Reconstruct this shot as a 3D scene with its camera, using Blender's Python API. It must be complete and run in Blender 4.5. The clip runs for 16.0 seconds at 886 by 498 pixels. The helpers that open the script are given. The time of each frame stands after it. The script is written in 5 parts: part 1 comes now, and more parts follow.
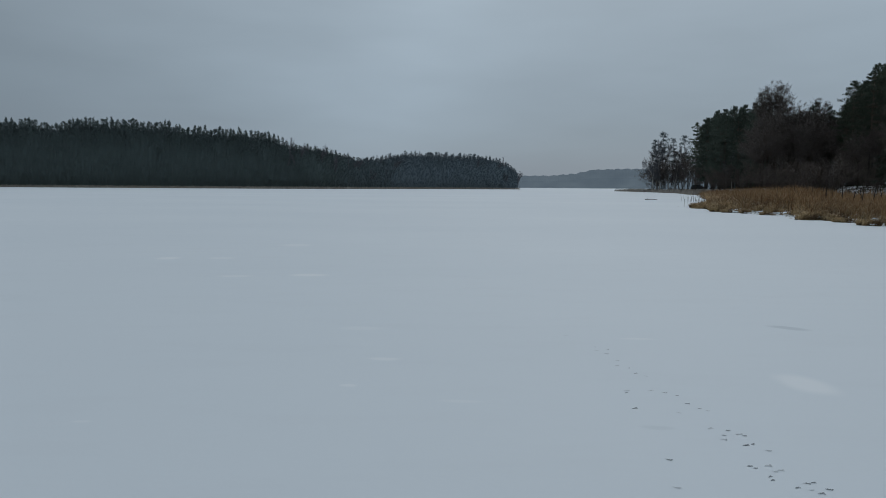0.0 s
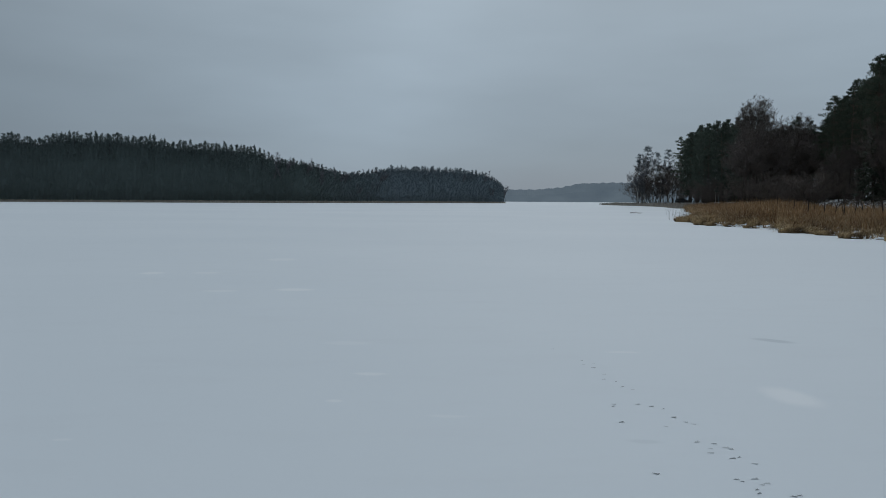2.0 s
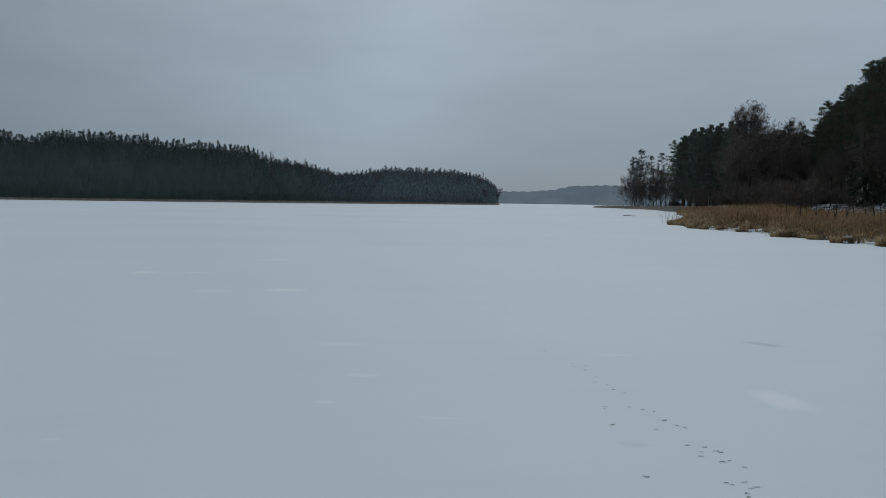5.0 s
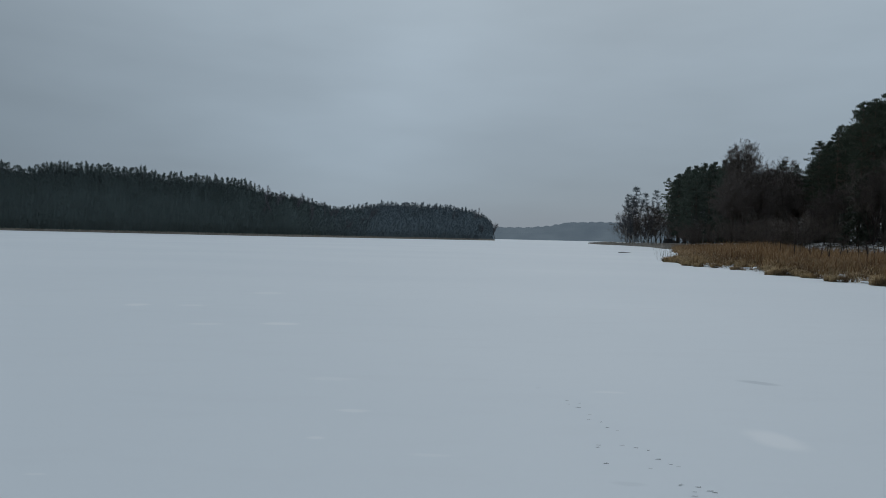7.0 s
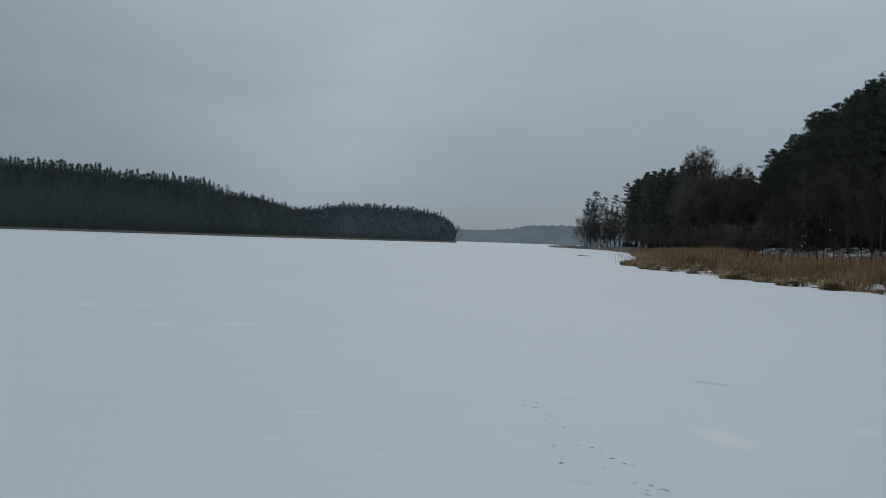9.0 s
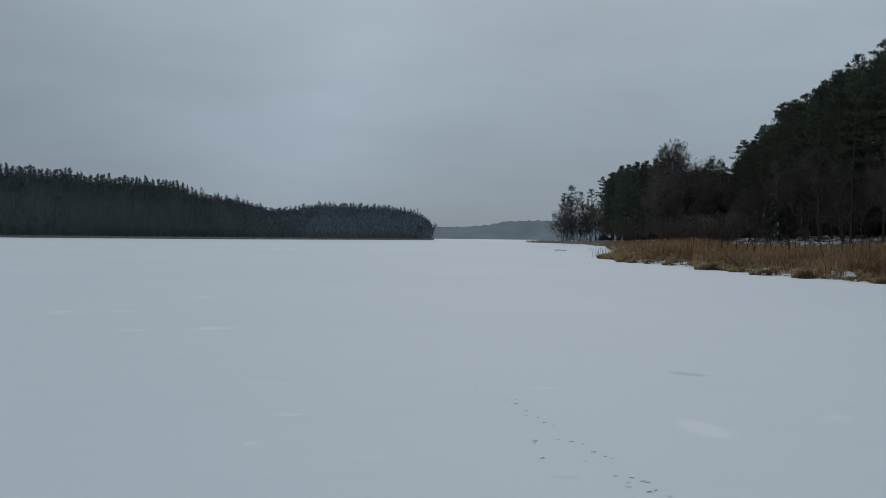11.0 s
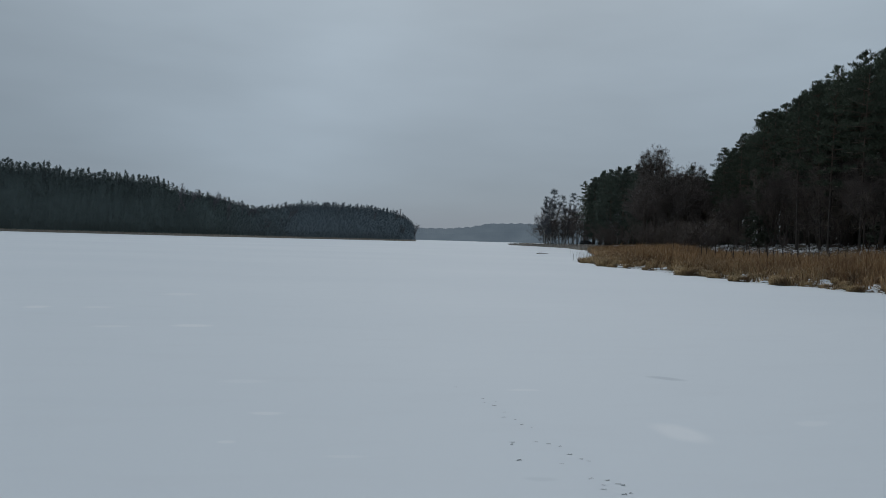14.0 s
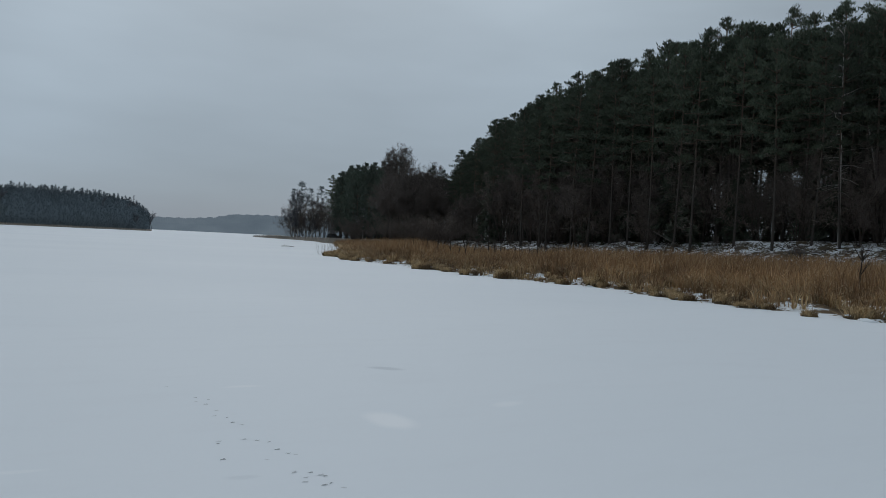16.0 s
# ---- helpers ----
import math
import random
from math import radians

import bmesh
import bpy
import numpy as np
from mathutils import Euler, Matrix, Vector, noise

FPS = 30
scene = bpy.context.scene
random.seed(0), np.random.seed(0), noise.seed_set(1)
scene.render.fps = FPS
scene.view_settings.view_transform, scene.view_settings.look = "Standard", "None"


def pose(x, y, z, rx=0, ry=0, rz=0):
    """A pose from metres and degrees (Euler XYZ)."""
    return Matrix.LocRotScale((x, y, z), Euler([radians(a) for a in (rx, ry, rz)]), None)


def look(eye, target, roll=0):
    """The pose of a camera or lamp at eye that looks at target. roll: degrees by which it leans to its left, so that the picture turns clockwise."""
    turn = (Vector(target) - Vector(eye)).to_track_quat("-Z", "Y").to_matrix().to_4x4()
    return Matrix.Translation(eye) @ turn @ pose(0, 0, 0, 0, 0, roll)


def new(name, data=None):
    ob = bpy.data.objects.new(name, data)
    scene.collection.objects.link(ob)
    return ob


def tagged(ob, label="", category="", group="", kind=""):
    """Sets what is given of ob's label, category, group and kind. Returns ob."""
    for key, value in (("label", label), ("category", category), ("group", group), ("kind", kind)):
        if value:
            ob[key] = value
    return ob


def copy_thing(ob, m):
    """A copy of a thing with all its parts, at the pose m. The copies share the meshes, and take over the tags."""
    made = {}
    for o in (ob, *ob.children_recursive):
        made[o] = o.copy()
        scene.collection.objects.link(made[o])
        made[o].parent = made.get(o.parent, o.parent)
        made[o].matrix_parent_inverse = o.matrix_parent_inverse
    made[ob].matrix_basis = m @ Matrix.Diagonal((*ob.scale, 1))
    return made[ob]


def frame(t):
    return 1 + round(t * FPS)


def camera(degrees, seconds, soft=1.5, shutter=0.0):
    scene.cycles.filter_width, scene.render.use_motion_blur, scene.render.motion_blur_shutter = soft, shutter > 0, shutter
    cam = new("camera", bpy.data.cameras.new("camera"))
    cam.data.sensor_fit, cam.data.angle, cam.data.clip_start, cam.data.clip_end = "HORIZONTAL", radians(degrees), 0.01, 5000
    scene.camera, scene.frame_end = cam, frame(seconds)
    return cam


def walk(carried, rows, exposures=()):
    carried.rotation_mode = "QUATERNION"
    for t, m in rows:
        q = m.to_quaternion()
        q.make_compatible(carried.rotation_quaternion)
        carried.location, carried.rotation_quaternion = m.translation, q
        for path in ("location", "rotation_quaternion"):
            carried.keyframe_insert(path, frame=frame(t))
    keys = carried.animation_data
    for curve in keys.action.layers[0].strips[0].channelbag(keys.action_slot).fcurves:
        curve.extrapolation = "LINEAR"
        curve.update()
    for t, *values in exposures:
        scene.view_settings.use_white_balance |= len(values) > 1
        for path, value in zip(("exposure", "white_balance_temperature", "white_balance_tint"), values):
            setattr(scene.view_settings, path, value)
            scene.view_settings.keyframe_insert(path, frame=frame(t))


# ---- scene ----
# ---------------------------------------------------------------- camera
cam = camera(62.78, 16.0, soft=0.72)
walk(cam, [
    (0, pose(-0.000, -0.000, 1.600, 84.99, -0.42, 0.00)),
    (0.5, pose(-0.005, -0.004, 1.605, 85.12, -0.43, -0.14)),
    (1, pose(0.004, -0.002, 1.605, 85.10, -0.52, -0.09)),
    (1.5, pose(0.008, 0.005, 1.604, 85.40, -0.57, -0.31)),
    (2, pose(0.002, 0.007, 1.602, 86.09, -0.34, -1.08)),
    (2.5, pose(0.008, 0.006, 1.600, 86.55, -0.36, -1.77)),
    (3, pose(0.003, 0.009, 1.604, 86.40, -0.62, -1.82)),
    (3.5, pose(0.015, 0.008, 1.604, 86.07, -0.73, -1.30)),
    (6, pose(0.006, 0.008, 1.605, 86.65, -0.87, -1.73)),
    (6.5, pose(0.022, 0.001, 1.601, 88.25, -1.05, -1.60)),
    (7, pose(0.025, 0.007, 1.605, 88.96, -1.38, -1.90)),
    (7.5, pose(0.043, 0.006, 1.595, 88.85, -1.30, -2.79)),
    (8, pose(0.031, 0.019, 1.600, 88.70, -1.32, -3.59)),
    (8.5, pose(0.033, 0.021, 1.592, 88.80, -1.71, -4.78)),
    (9, pose(0.049, 0.015, 1.589, 89.20, -1.97, -4.92)),
    (11.5, pose(0.062, 0.023, 1.599, 88.99, -0.50, -7.16)),
    (12, pose(0.074, 0.019, 1.594, 88.95, -0.84, -7.58)),
    (12.5, pose(0.073, 0.016, 1.592, 88.90, -1.32, -7.76)),
    (13, pose(0.076, 0.021, 1.592, 88.85, -1.40, -7.90)),
    (13.5, pose(0.071, 0.022, 1.587, 88.93, -1.58, -8.03)),
    (14, pose(0.067, 0.020, 1.594, 89.18, -1.65, -8.10)),
    (14.5, pose(0.068, 0.005, 1.591, 89.05, -2.38, -7.87)),
    (15, pose(0.135, -0.013, 1.586, 88.23, -2.40, -11.33)),
    (15.5, pose(0.242, -0.041, 1.593, 88.66, -2.75, -20.42)),
    (16, pose(0.328, -0.054, 1.609, 89.41, -2.81, -27.81)),
], exposures=((0, 0.04, 6530, 11), (8, 0.04, 6560, 11.5), (14.5, 0.05, 6620, 12.5), (15.4, 0.06, 6630, 12.5), (16, 0.16, 6650, 12.5)))

# ---------------------------------------------------------------- sky and sun
SUN_AZ, SUN_EL = 15.0, 38.0          # degrees: right of the first view, above the horizon
sun_dir = Vector((math.sin(radians(SUN_AZ)) * math.cos(radians(SUN_EL)),
                  math.cos(radians(SUN_AZ)) * math.cos(radians(SUN_EL)), math.sin(radians(SUN_EL))))

world = bpy.data.worlds.new("overcast_sky")
scene.world = world
world.use_nodes = True
wn, wl = world.node_tree.nodes, world.node_tree.links
wn.clear()


def wnode(kind, **values):
    n = wn.new(kind)
    for key, value in values.items():
        n.inputs[key].default_value = value
    return n


def wmath(op, a, b=None):
    n = wn.new("ShaderNodeMath")
    n.operation = op
    for i, v in enumerate((a, b)):
        if v is None:
            continue
        if isinstance(v, (int, float)):
            n.inputs[i].default_value = v
        else:
            wl.new(v, n.inputs[i])
    return n.outputs[0]


wcoord = wn.new("ShaderNodeTexCoord").outputs["Generated"]
wsep = wn.new("ShaderNodeSeparateXYZ")
wl.new(wcoord, wsep.inputs[0])
# cloud deck: dim at the skyline, brighter overhead
wramp = wn.new("ShaderNodeValToRGB")
wl.new(wsep.outputs["Z"], wramp.inputs[0])
stops = ((0.0, (0.222, 0.291, 0.366)), (0.05, (0.244, 0.315, 0.384)), (0.16, (0.267, 0.337, 0.397)), (0.34, (0.282, 0.347, 0.396)), (1.0, (0.475, 0.556, 0.62)))
while len(wramp.color_ramp.elements) < len(stops):
    wramp.color_ramp.elements.new(0.5)
for e, (at, c) in zip(wramp.color_ramp.elements, stops):
    e.position, e.color = at, (*c, 1)
# thinner cloud round the hidden sun
wdot = wn.new("ShaderNodeVectorMath")
wdot.operation = "DOT_PRODUCT"
wl.new(wcoord, wdot.inputs[0])
wdot.inputs[1].default_value = sun_dir
glow = wn.new("ShaderNodeMapRange")
glow.interpolation_type = "SMOOTHSTEP"
for i, v in enumerate((0.55, 0.95, 0.62, 1.08)):
    glow.inputs[1 + i].default_value = v
wl.new(wdot.outputs["Value"], glow.inputs[0])
# a thicker, darker bank of cloud low over the point
bank_az, bank_el = radians(18), radians(3)
wbank = wn.new("ShaderNodeVectorMath")
wbank.operation = "DOT_PRODUCT"
wl.new(wcoord, wbank.inputs[0])
wbank.inputs[1].default_value = (math.sin(bank_az) * math.cos(bank_el), math.cos(bank_az) * math.cos(bank_el), math.sin(bank_el))
dim = wn.new("ShaderNodeMapRange")
dim.interpolation_type = "SMOOTHSTEP"
for i, v in enumerate((0.925, 0.998, 1.0, 0.83)):
    dim.inputs[1 + i].default_value = v
wl.new(wbank.outputs["Value"], dim.inputs[0])
# long flat cloud bands
wmap = wn.new("ShaderNodeMapping")
wmap.inputs["Scale"].default_value = (1.3, 1.3, 5.0)
wmap.inputs["Rotation"].default_value = (0.0, 0.18, 0.3)
wl.new(wcoord, wmap.inputs[0])
wnoise = wnode("ShaderNodeTexNoise", Scale=1.7, Detail=4.0, Roughness=0.5)
wl.new(wmap.outputs[0], wnoise.inputs["Vector"])
bands = wn.new("ShaderNodeMapRange")
for i, v in enumerate((0.3, 0.7, 0.90, 1.08)):
    bands.inputs[1 + i].default_value = v
wl.new(wnoise.outputs[0], bands.inputs[0])
wmul = wn.new("ShaderNodeVectorMath")
wmul.operation = "SCALE"
wl.new(wramp.outputs[0], wmul.inputs[0])
wl.new(wmath("MULTIPLY", wmath("MULTIPLY", glow.outputs[0], bands.outputs[0]), dim.outputs[0]), wmul.inputs["Scale"])
wsky = wn.new("ShaderNodeTexSky")
wsky.sky_type, wsky.sun_disc = "NISHITA", False
wsky.sun_elevation, wsky.sun_rotation = radians(SUN_EL), radians(SUN_AZ)
wbg1, wbg2, wadd = wn.new("ShaderNodeBackground"), wn.new("ShaderNodeBackground"), wn.new("ShaderNodeAddShader")
wl.new(wmul.outputs[0], wbg1.inputs[0])
wbg1.inputs[1].default_value = 1.07
wl.new(wsky.outputs[0], wbg2.inputs[0])
wbg2.inputs[1].default_value = 0.004
wl.new(wbg1.outputs[0], wadd.inputs[0])
wl.new(wbg2.outputs[0], wadd.inputs[1])
wl.new(wadd.outputs[0], wn.new("ShaderNodeOutputWorld").inputs[0])

sun = new("sun", bpy.data.lights.new("sun", "SUN"))
sun.data.energy, sun.data.angle, sun.data.color = 0.42, radians(40), (1.0, 0.97, 0.93)
sun.matrix_world = look(sun_dir * 50, (0, 0, 0))


# ---------------------------------------------------------------- materials
class Mat:
    """A node material with short ways to add nodes."""

    def __init__(self, name, rough=0.8, metal=0.0):
        self.m = bpy.data.materials.new(name)
        self.m.use_nodes = True
        self.n, self.l = self.m.node_tree.nodes, self.m.node_tree.links
        self.b = self.n["Principled BSDF"]
        self.b.inputs["Roughness"].default_value = rough
        self.b.inputs["Metallic"].default_value = metal
        self.b.inputs["Specular IOR Level"].default_value = 0.25
        self.co = self.n.new("ShaderNodeTexCoord").outputs["Object"]

    def put(self, sock, v):
        if isinstance(v, (int, float)):
            sock.default_value = v
        elif isinstance(v, tuple):
            sock.default_value = v if len(v) == 4 or sock.type == "VECTOR" else (*v, 1)
        else:
            self.l.new(v, sock)

    def noise(self, scale, detail=4.0, rough=0.55, stretch=(1, 1, 1), at=None):
        mp = self.n.new("ShaderNodeMapping")
        mp.inputs["Scale"].default_value = stretch
        self.l.new(at or self.co, mp.inputs[0])
        t = self.n.new("ShaderNodeTexNoise")
        t.inputs["Scale"].default_value, t.inputs["Detail"].default_value, t.inputs["Roughness"].default_value = scale, detail, rough
        self.l.new(mp.outputs[0], t.inputs["Vector"])
        return t.outputs[0]

    def span(self, v, a, b, c=0.0, d=1.0, smooth=False):
        r = self.n.new("ShaderNodeMapRange")
        if smooth:
            r.interpolation_type = "SMOOTHSTEP"
        for i, x in enumerate((v, a, b, c, d)):
            self.put(r.inputs[i], x)
        return r.outputs[0]

    def mix(self, f, a, b):
        x = self.n.new("ShaderNodeMix")
        x.data_type = "RGBA"
        self.put(x.inputs[0], f)
        self.put(x.inputs[6], a)
        self.put(x.inputs[7], b)
        return x.outputs[2]

    def math(self, op, a, b=0.0):
        x = self.n.new("ShaderNodeMath")
        x.operation = op
        self.put(x.inputs[0], a)
        self.put(x.inputs[1], b)
        return x.outputs[0]

    def island(self):
        return self.n.new("ShaderNodeNewGeometry").outputs["Random Per Island"]

    def thing(self):
        return self.n.new("ShaderNodeObjectInfo").outputs["Random"]

    def colour(self, v):
        self.put(self.b.inputs["Base Color"], v)
        return self

    def bump(self, v, strength=0.3, dist=0.02):
        x = self.n.new("ShaderNodeBump")
        x.inputs["Strength"].default_value, x.inputs["Distance"].default_value = strength, dist
        self.put(x.inputs["Height"], v)
        self.l.new(x.outputs[0], self.b.inputs["Normal"])
        return self


# drifted patches on the ice: x, y, half length, half width, turn, tone (+ fresh white, - bare grey)
PATCHES = (
    (2.98, 5.83, 0.30, 0.19, -84, 0.8), (3.97, 8.19, 0.22, 0.10, -33, -0.8), (2.05, 7.56, 0.18, 0.06, 0, 0.5),
    (-5.88, 15.5, 0.25, 0.25, 0, 0.8), (-4.77, 15.6, 0.30, 0.20, 0, 0.5), (-3.6, 12.55, 0.30, 0.15, 0, 0.5),
    (-2.36, 12.78, 0.33, 0.18, 2, 0.8), (-3.87, 19.1, 0.40, 0.40, 0, 0.5), (-0.9, 8.03, 0.26, 0.10, 0, 0.3),
    (-0.53, 6.6, 0.14, 0.05, 0, 0.6), (-0.755, 5.7, 0.065, 0.04, 0, 0.6), (0.16, 5.29, 0.16, 0.04, 0, 0.35),
    (-2.42, 4.755, 0.06, 0.03, 0, 0.4), (4.4, 6.1, 0.20, 0.09, 15, 0.4), (1.45, 4.72, 0.12, 0.05, -12, -0.3),
)
snow = Mat("wind_packed_snow", 0.65)
warp = snow.n.new("ShaderNodeMix")
warp.data_type = "VECTOR"
warp.inputs[0].default_value = 0.12
snow.put(warp.inputs[4], snow.co)
wt = snow.n.new("ShaderNodeTexNoise")
wt.inputs["Scale"].default_value, wt.inputs["Detail"].default_value = 2.6, 3
snow.l.new(snow.co, wt.inputs["Vector"])
woff = snow.n.new("ShaderNodeVectorMath")
woff.operation = "ADD"
snow.put(woff.inputs[0], snow.co)
snow.put(woff.inputs[1], wt.outputs["Color"])
snow.put(warp.inputs[5], woff.outputs[0])
white_mask, grey_mask = 0.0, 0.0
for px, py, pa, pb, turn, tone in PATCHES:
    mp = snow.n.new("ShaderNodeMapping")
    mp.vector_type = "TEXTURE"
    mp.inputs["Location"].default_value = (px + 0.06, py + 0.06, 0)
    mp.inputs["Rotation"].default_value = (0, 0, radians(turn))
    mp.inputs["Scale"].default_value = (pa, pb, 1)
    snow.l.new(warp.outputs[1], mp.inputs[0])
    ln = snow.n.new("ShaderNodeVectorMath")
    ln.operation = "LENGTH"
    snow.l.new(mp.outputs[0], ln.inputs[0])
    v = snow.math("MULTIPLY", snow.span(ln.outputs["Value"], 1.35, 0.5, 0.0, 1.0, True), abs(tone))
    if tone > 0:
        white_mask = snow.math("MAXIMUM", white_mask, v)
    else:
        grey_mask = snow.math("MAXIMUM", grey_mask, v)
broad = snow.noise(0.05, 5, 0.5, (1.0, 1.6, 1))
fine = snow.noise(1.2, 5, 0.6, (0.5, 1.6, 1))
grain = snow.noise(26.0, 3, 0.6)
base = snow.mix(snow.span(broad, 0.35, 0.65), (0.752, 0.802, 0.842), (0.79, 0.836, 0.871))
base = snow.mix(snow.math("MULTIPLY", snow.span(fine, 0.52, 0.72), 0.18), base, (0.70, 0.735, 0.77))
base = snow.mix(white_mask, base, (0.88, 0.905, 0.925))
base = snow.mix(grey_mask, base, (0.60, 0.65, 0.69))
snow.colour(base).bump(snow.math("ADD", snow.math("MULTIPLY", fine, 1.0), snow.math("MULTIPLY", grain, 0.15)), 0.25, 0.02)
SNOW = snow.m

bank = Mat("snowy_forest_floor", 0.85)
litter = bank.noise(0.8, 6, 0.75)
tuft_n = bank.noise(4.5, 5, 0.75, (1, 1, 0.5))
mask = bank.span(bank.math("ADD", bank.math("MULTIPLY", litter, 0.5), bank.math("MULTIPLY", tuft_n, 0.5)), 0.474, 0.51, 0, 1, True)
bank.colour(bank.mix(mask, (0.80, 0.83, 0.86), bank.mix(tuft_n, (0.05, 0.038, 0.025), (0.13, 0.10, 0.06)))).bump(litter, 0.6, 0.1)
BANK = bank.m

mud = Mat("dead_grass_shore", 0.9)
mud.colour(mud.mix(mud.noise(3.0, 5, 0.7), (0.10, 0.078, 0.05), (0.26, 0.21, 0.14))).bump(mud.noise(12, 4), 0.6, 0.05)
SHORE = mud.m


def reed_material(name, lo, hi, dark):
    r = Mat(name, 0.75)
    k = r.island()
    c = r.mix(k, lo, hi)
    c = r.mix(r.span(r.noise(0.35, 3), 0.42, 0.68), c, dark)
    c = r.mix(r.span(r.noise(1.6, 2, 0.5, (1, 1, 0.3)), 0.47, 0.63, 0, 0.85), c, dark)
    c = r.mix(r.math("MULTIPLY", r.span(r.math("FRACT", r.math("MULTIPLY", k, 7.31)), 0.86, 1.0), 0.8), c, (0.64, 0.51, 0.33))
    r.colour(c)
    return r.m


REED = reed_material("dry_reed_stalks", (0.32, 0.188, 0.092), (0.66, 0.43, 0.225), (0.19, 0.108, 0.056))
REED_EDGE = reed_material("bleached_sedge", (0.32, 0.21, 0.10), (0.74, 0.55, 0.31), (0.12, 0.072, 0.04))
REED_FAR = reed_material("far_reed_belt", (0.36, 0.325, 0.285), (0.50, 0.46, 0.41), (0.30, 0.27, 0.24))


def leaf_material(name, lo, hi):
    r = Mat(name, 0.7)
    c = r.mix(r.island(), lo, hi)
    s = r.n.new("ShaderNodeHueSaturation")
    r.put(s.inputs["Value"], r.span(r.thing(), 0, 1, 0.75, 1.25))
    r.put(s.inputs["Color"], c)
    r.colour(s.outputs[0])
    return r.m


NEEDLE = leaf_material("pine_needles", (0.048, 0.065, 0.045), (0.098, 0.120, 0.082))
SPRUCE = leaf_material("spruce_needles", (0.048, 0.058, 0.042), (0.084, 0.096, 0.068))
# distance haze put into the colour: paler, bluer needles the farther off
NEEDLE_FAR_HAZE = leaf_material("far_pine_needles", (0.088, 0.114, 0.111), (0.100, 0.128, 0.124))
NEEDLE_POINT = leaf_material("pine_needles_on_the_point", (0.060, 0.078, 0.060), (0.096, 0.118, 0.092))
NEEDLE_MID_HAZE = leaf_material("middle_distance_pine_needles", (0.112, 0.142, 0.150), (0.120, 0.150, 0.158))
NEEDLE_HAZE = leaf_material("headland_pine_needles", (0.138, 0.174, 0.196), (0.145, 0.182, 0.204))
TWIG = leaf_material("bare_alder_twigs", (0.086, 0.072, 0.064), (0.126, 0.105, 0.094))
# lighter copy of the alder twigs, to lift the undergrowth out of shade
TWIG_BRUSH = leaf_material("bare_willow_twigs", (0.120, 0.098, 0.085), (0.172, 0.142, 0.124))
TWIG_GREY = leaf_material("bare_birch_twigs", (0.065, 0.062, 0.062), (0.11, 0.103, 0.10))
# dry branches, their colour raised so the wood's dark inside looks less black
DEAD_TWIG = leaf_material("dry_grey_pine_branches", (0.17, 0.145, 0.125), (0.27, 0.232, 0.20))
# twigs greyed towards blue to imitate haze before distant trees
TWIG_FAR_HAZE = leaf_material("far_bare_twigs", (0.110, 0.112, 0.124), (0.165, 0.165, 0.178))


def bark_material(name, low, high, z0, z1, spot=None):
    r = Mat(name, 0.9)
    sep = r.n.new("ShaderNodeSeparateXYZ")
    r.l.new(r.co, sep.inputs[0])
    g = r.noise(5.0, 5, 0.65, (1, 1, 0.25))
    c = r.mix(r.span(sep.outputs["Z"], z0, z1, 0, 1, True), low, high)
    if spot:
        c = r.mix(r.span(r.noise(3.0, 4, 0.6, (1, 1, 4.0)), 0.58, 0.66), c, spot)
    else:
        c = r.mix(r.span(g, 0.35, 0.7, 0, 0.6), c, (0.05, 0.042, 0.036))
    r.colour(c).bump(g, 0.6, 0.04)
    return r.m


PINE_BARK = bark_material("scots_pine_bark", (0.088, 0.077, 0.068), (0.165, 0.122, 0.094), 5, 12)
ALDER_BARK = bark_material("alder_bark", (0.085, 0.07, 0.06), (0.115, 0.095, 0.083), 0, 10)
BIRCH_BARK = bark_material("birch_bark", (0.42, 0.40, 0.37), (0.50, 0.48, 0.45), 1, 4, (0.06, 0.055, 0.05))
# bark of distant trees with bluish haze mixed into its colour
FAR_BARK_HAZE = bark_material("far_tree_bark", (0.075, 0.08, 0.085), (0.085, 0.09, 0.095), 0, 10)
# root mat, darkened to stand for the shadow band under the tussock edges
ROOT_SHADE = Mat("matted_dark_roots", 0.9)
ROOT_SHADE.colour(ROOT_SHADE.mix(ROOT_SHADE.noise(9.0, 5, 0.7), (0.035, 0.026, 0.017), (0.13, 0.095, 0.055))).bump(ROOT_SHADE.noise(30, 4), 0.7, 0.04)
ROOT_SHADE = ROOT_SHADE.m
GREY_WOOD = bark_material("weathered_dead_wood", (0.22, 0.20, 0.18), (0.22, 0.20, 0.18), 0, 1)
DARK_STEM = bark_material("wet_willow_bark", (0.045, 0.036, 0.032), (0.06, 0.048, 0.042), 0, 2)

# dark colour in place of the shadow inside a print
print_m = Mat("wet_ice_in_tracks", 0.35)
print_m.colour(print_m.mix(print_m.noise(40, 3), (0.075, 0.10, 0.12), (0.20, 0.245, 0.275)))
PRINT = print_m.m
# lighter grey for the weaker shade of the faint prints
soft_m = Mat("half_filled_tracks", 0.6)
soft_m.colour(soft_m.mix(soft_m.noise(30, 3), (0.46, 0.50, 0.53), (0.62, 0.655, 0.68)))
PRINT_SOFT = soft_m.m

# the ridge emits blue-grey light to imitate mist in front of it
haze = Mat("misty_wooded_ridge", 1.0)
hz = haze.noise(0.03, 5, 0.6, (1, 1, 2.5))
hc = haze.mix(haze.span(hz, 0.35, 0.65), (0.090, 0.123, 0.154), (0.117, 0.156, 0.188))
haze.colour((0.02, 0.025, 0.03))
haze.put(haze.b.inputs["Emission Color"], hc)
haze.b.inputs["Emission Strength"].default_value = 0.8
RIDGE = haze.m


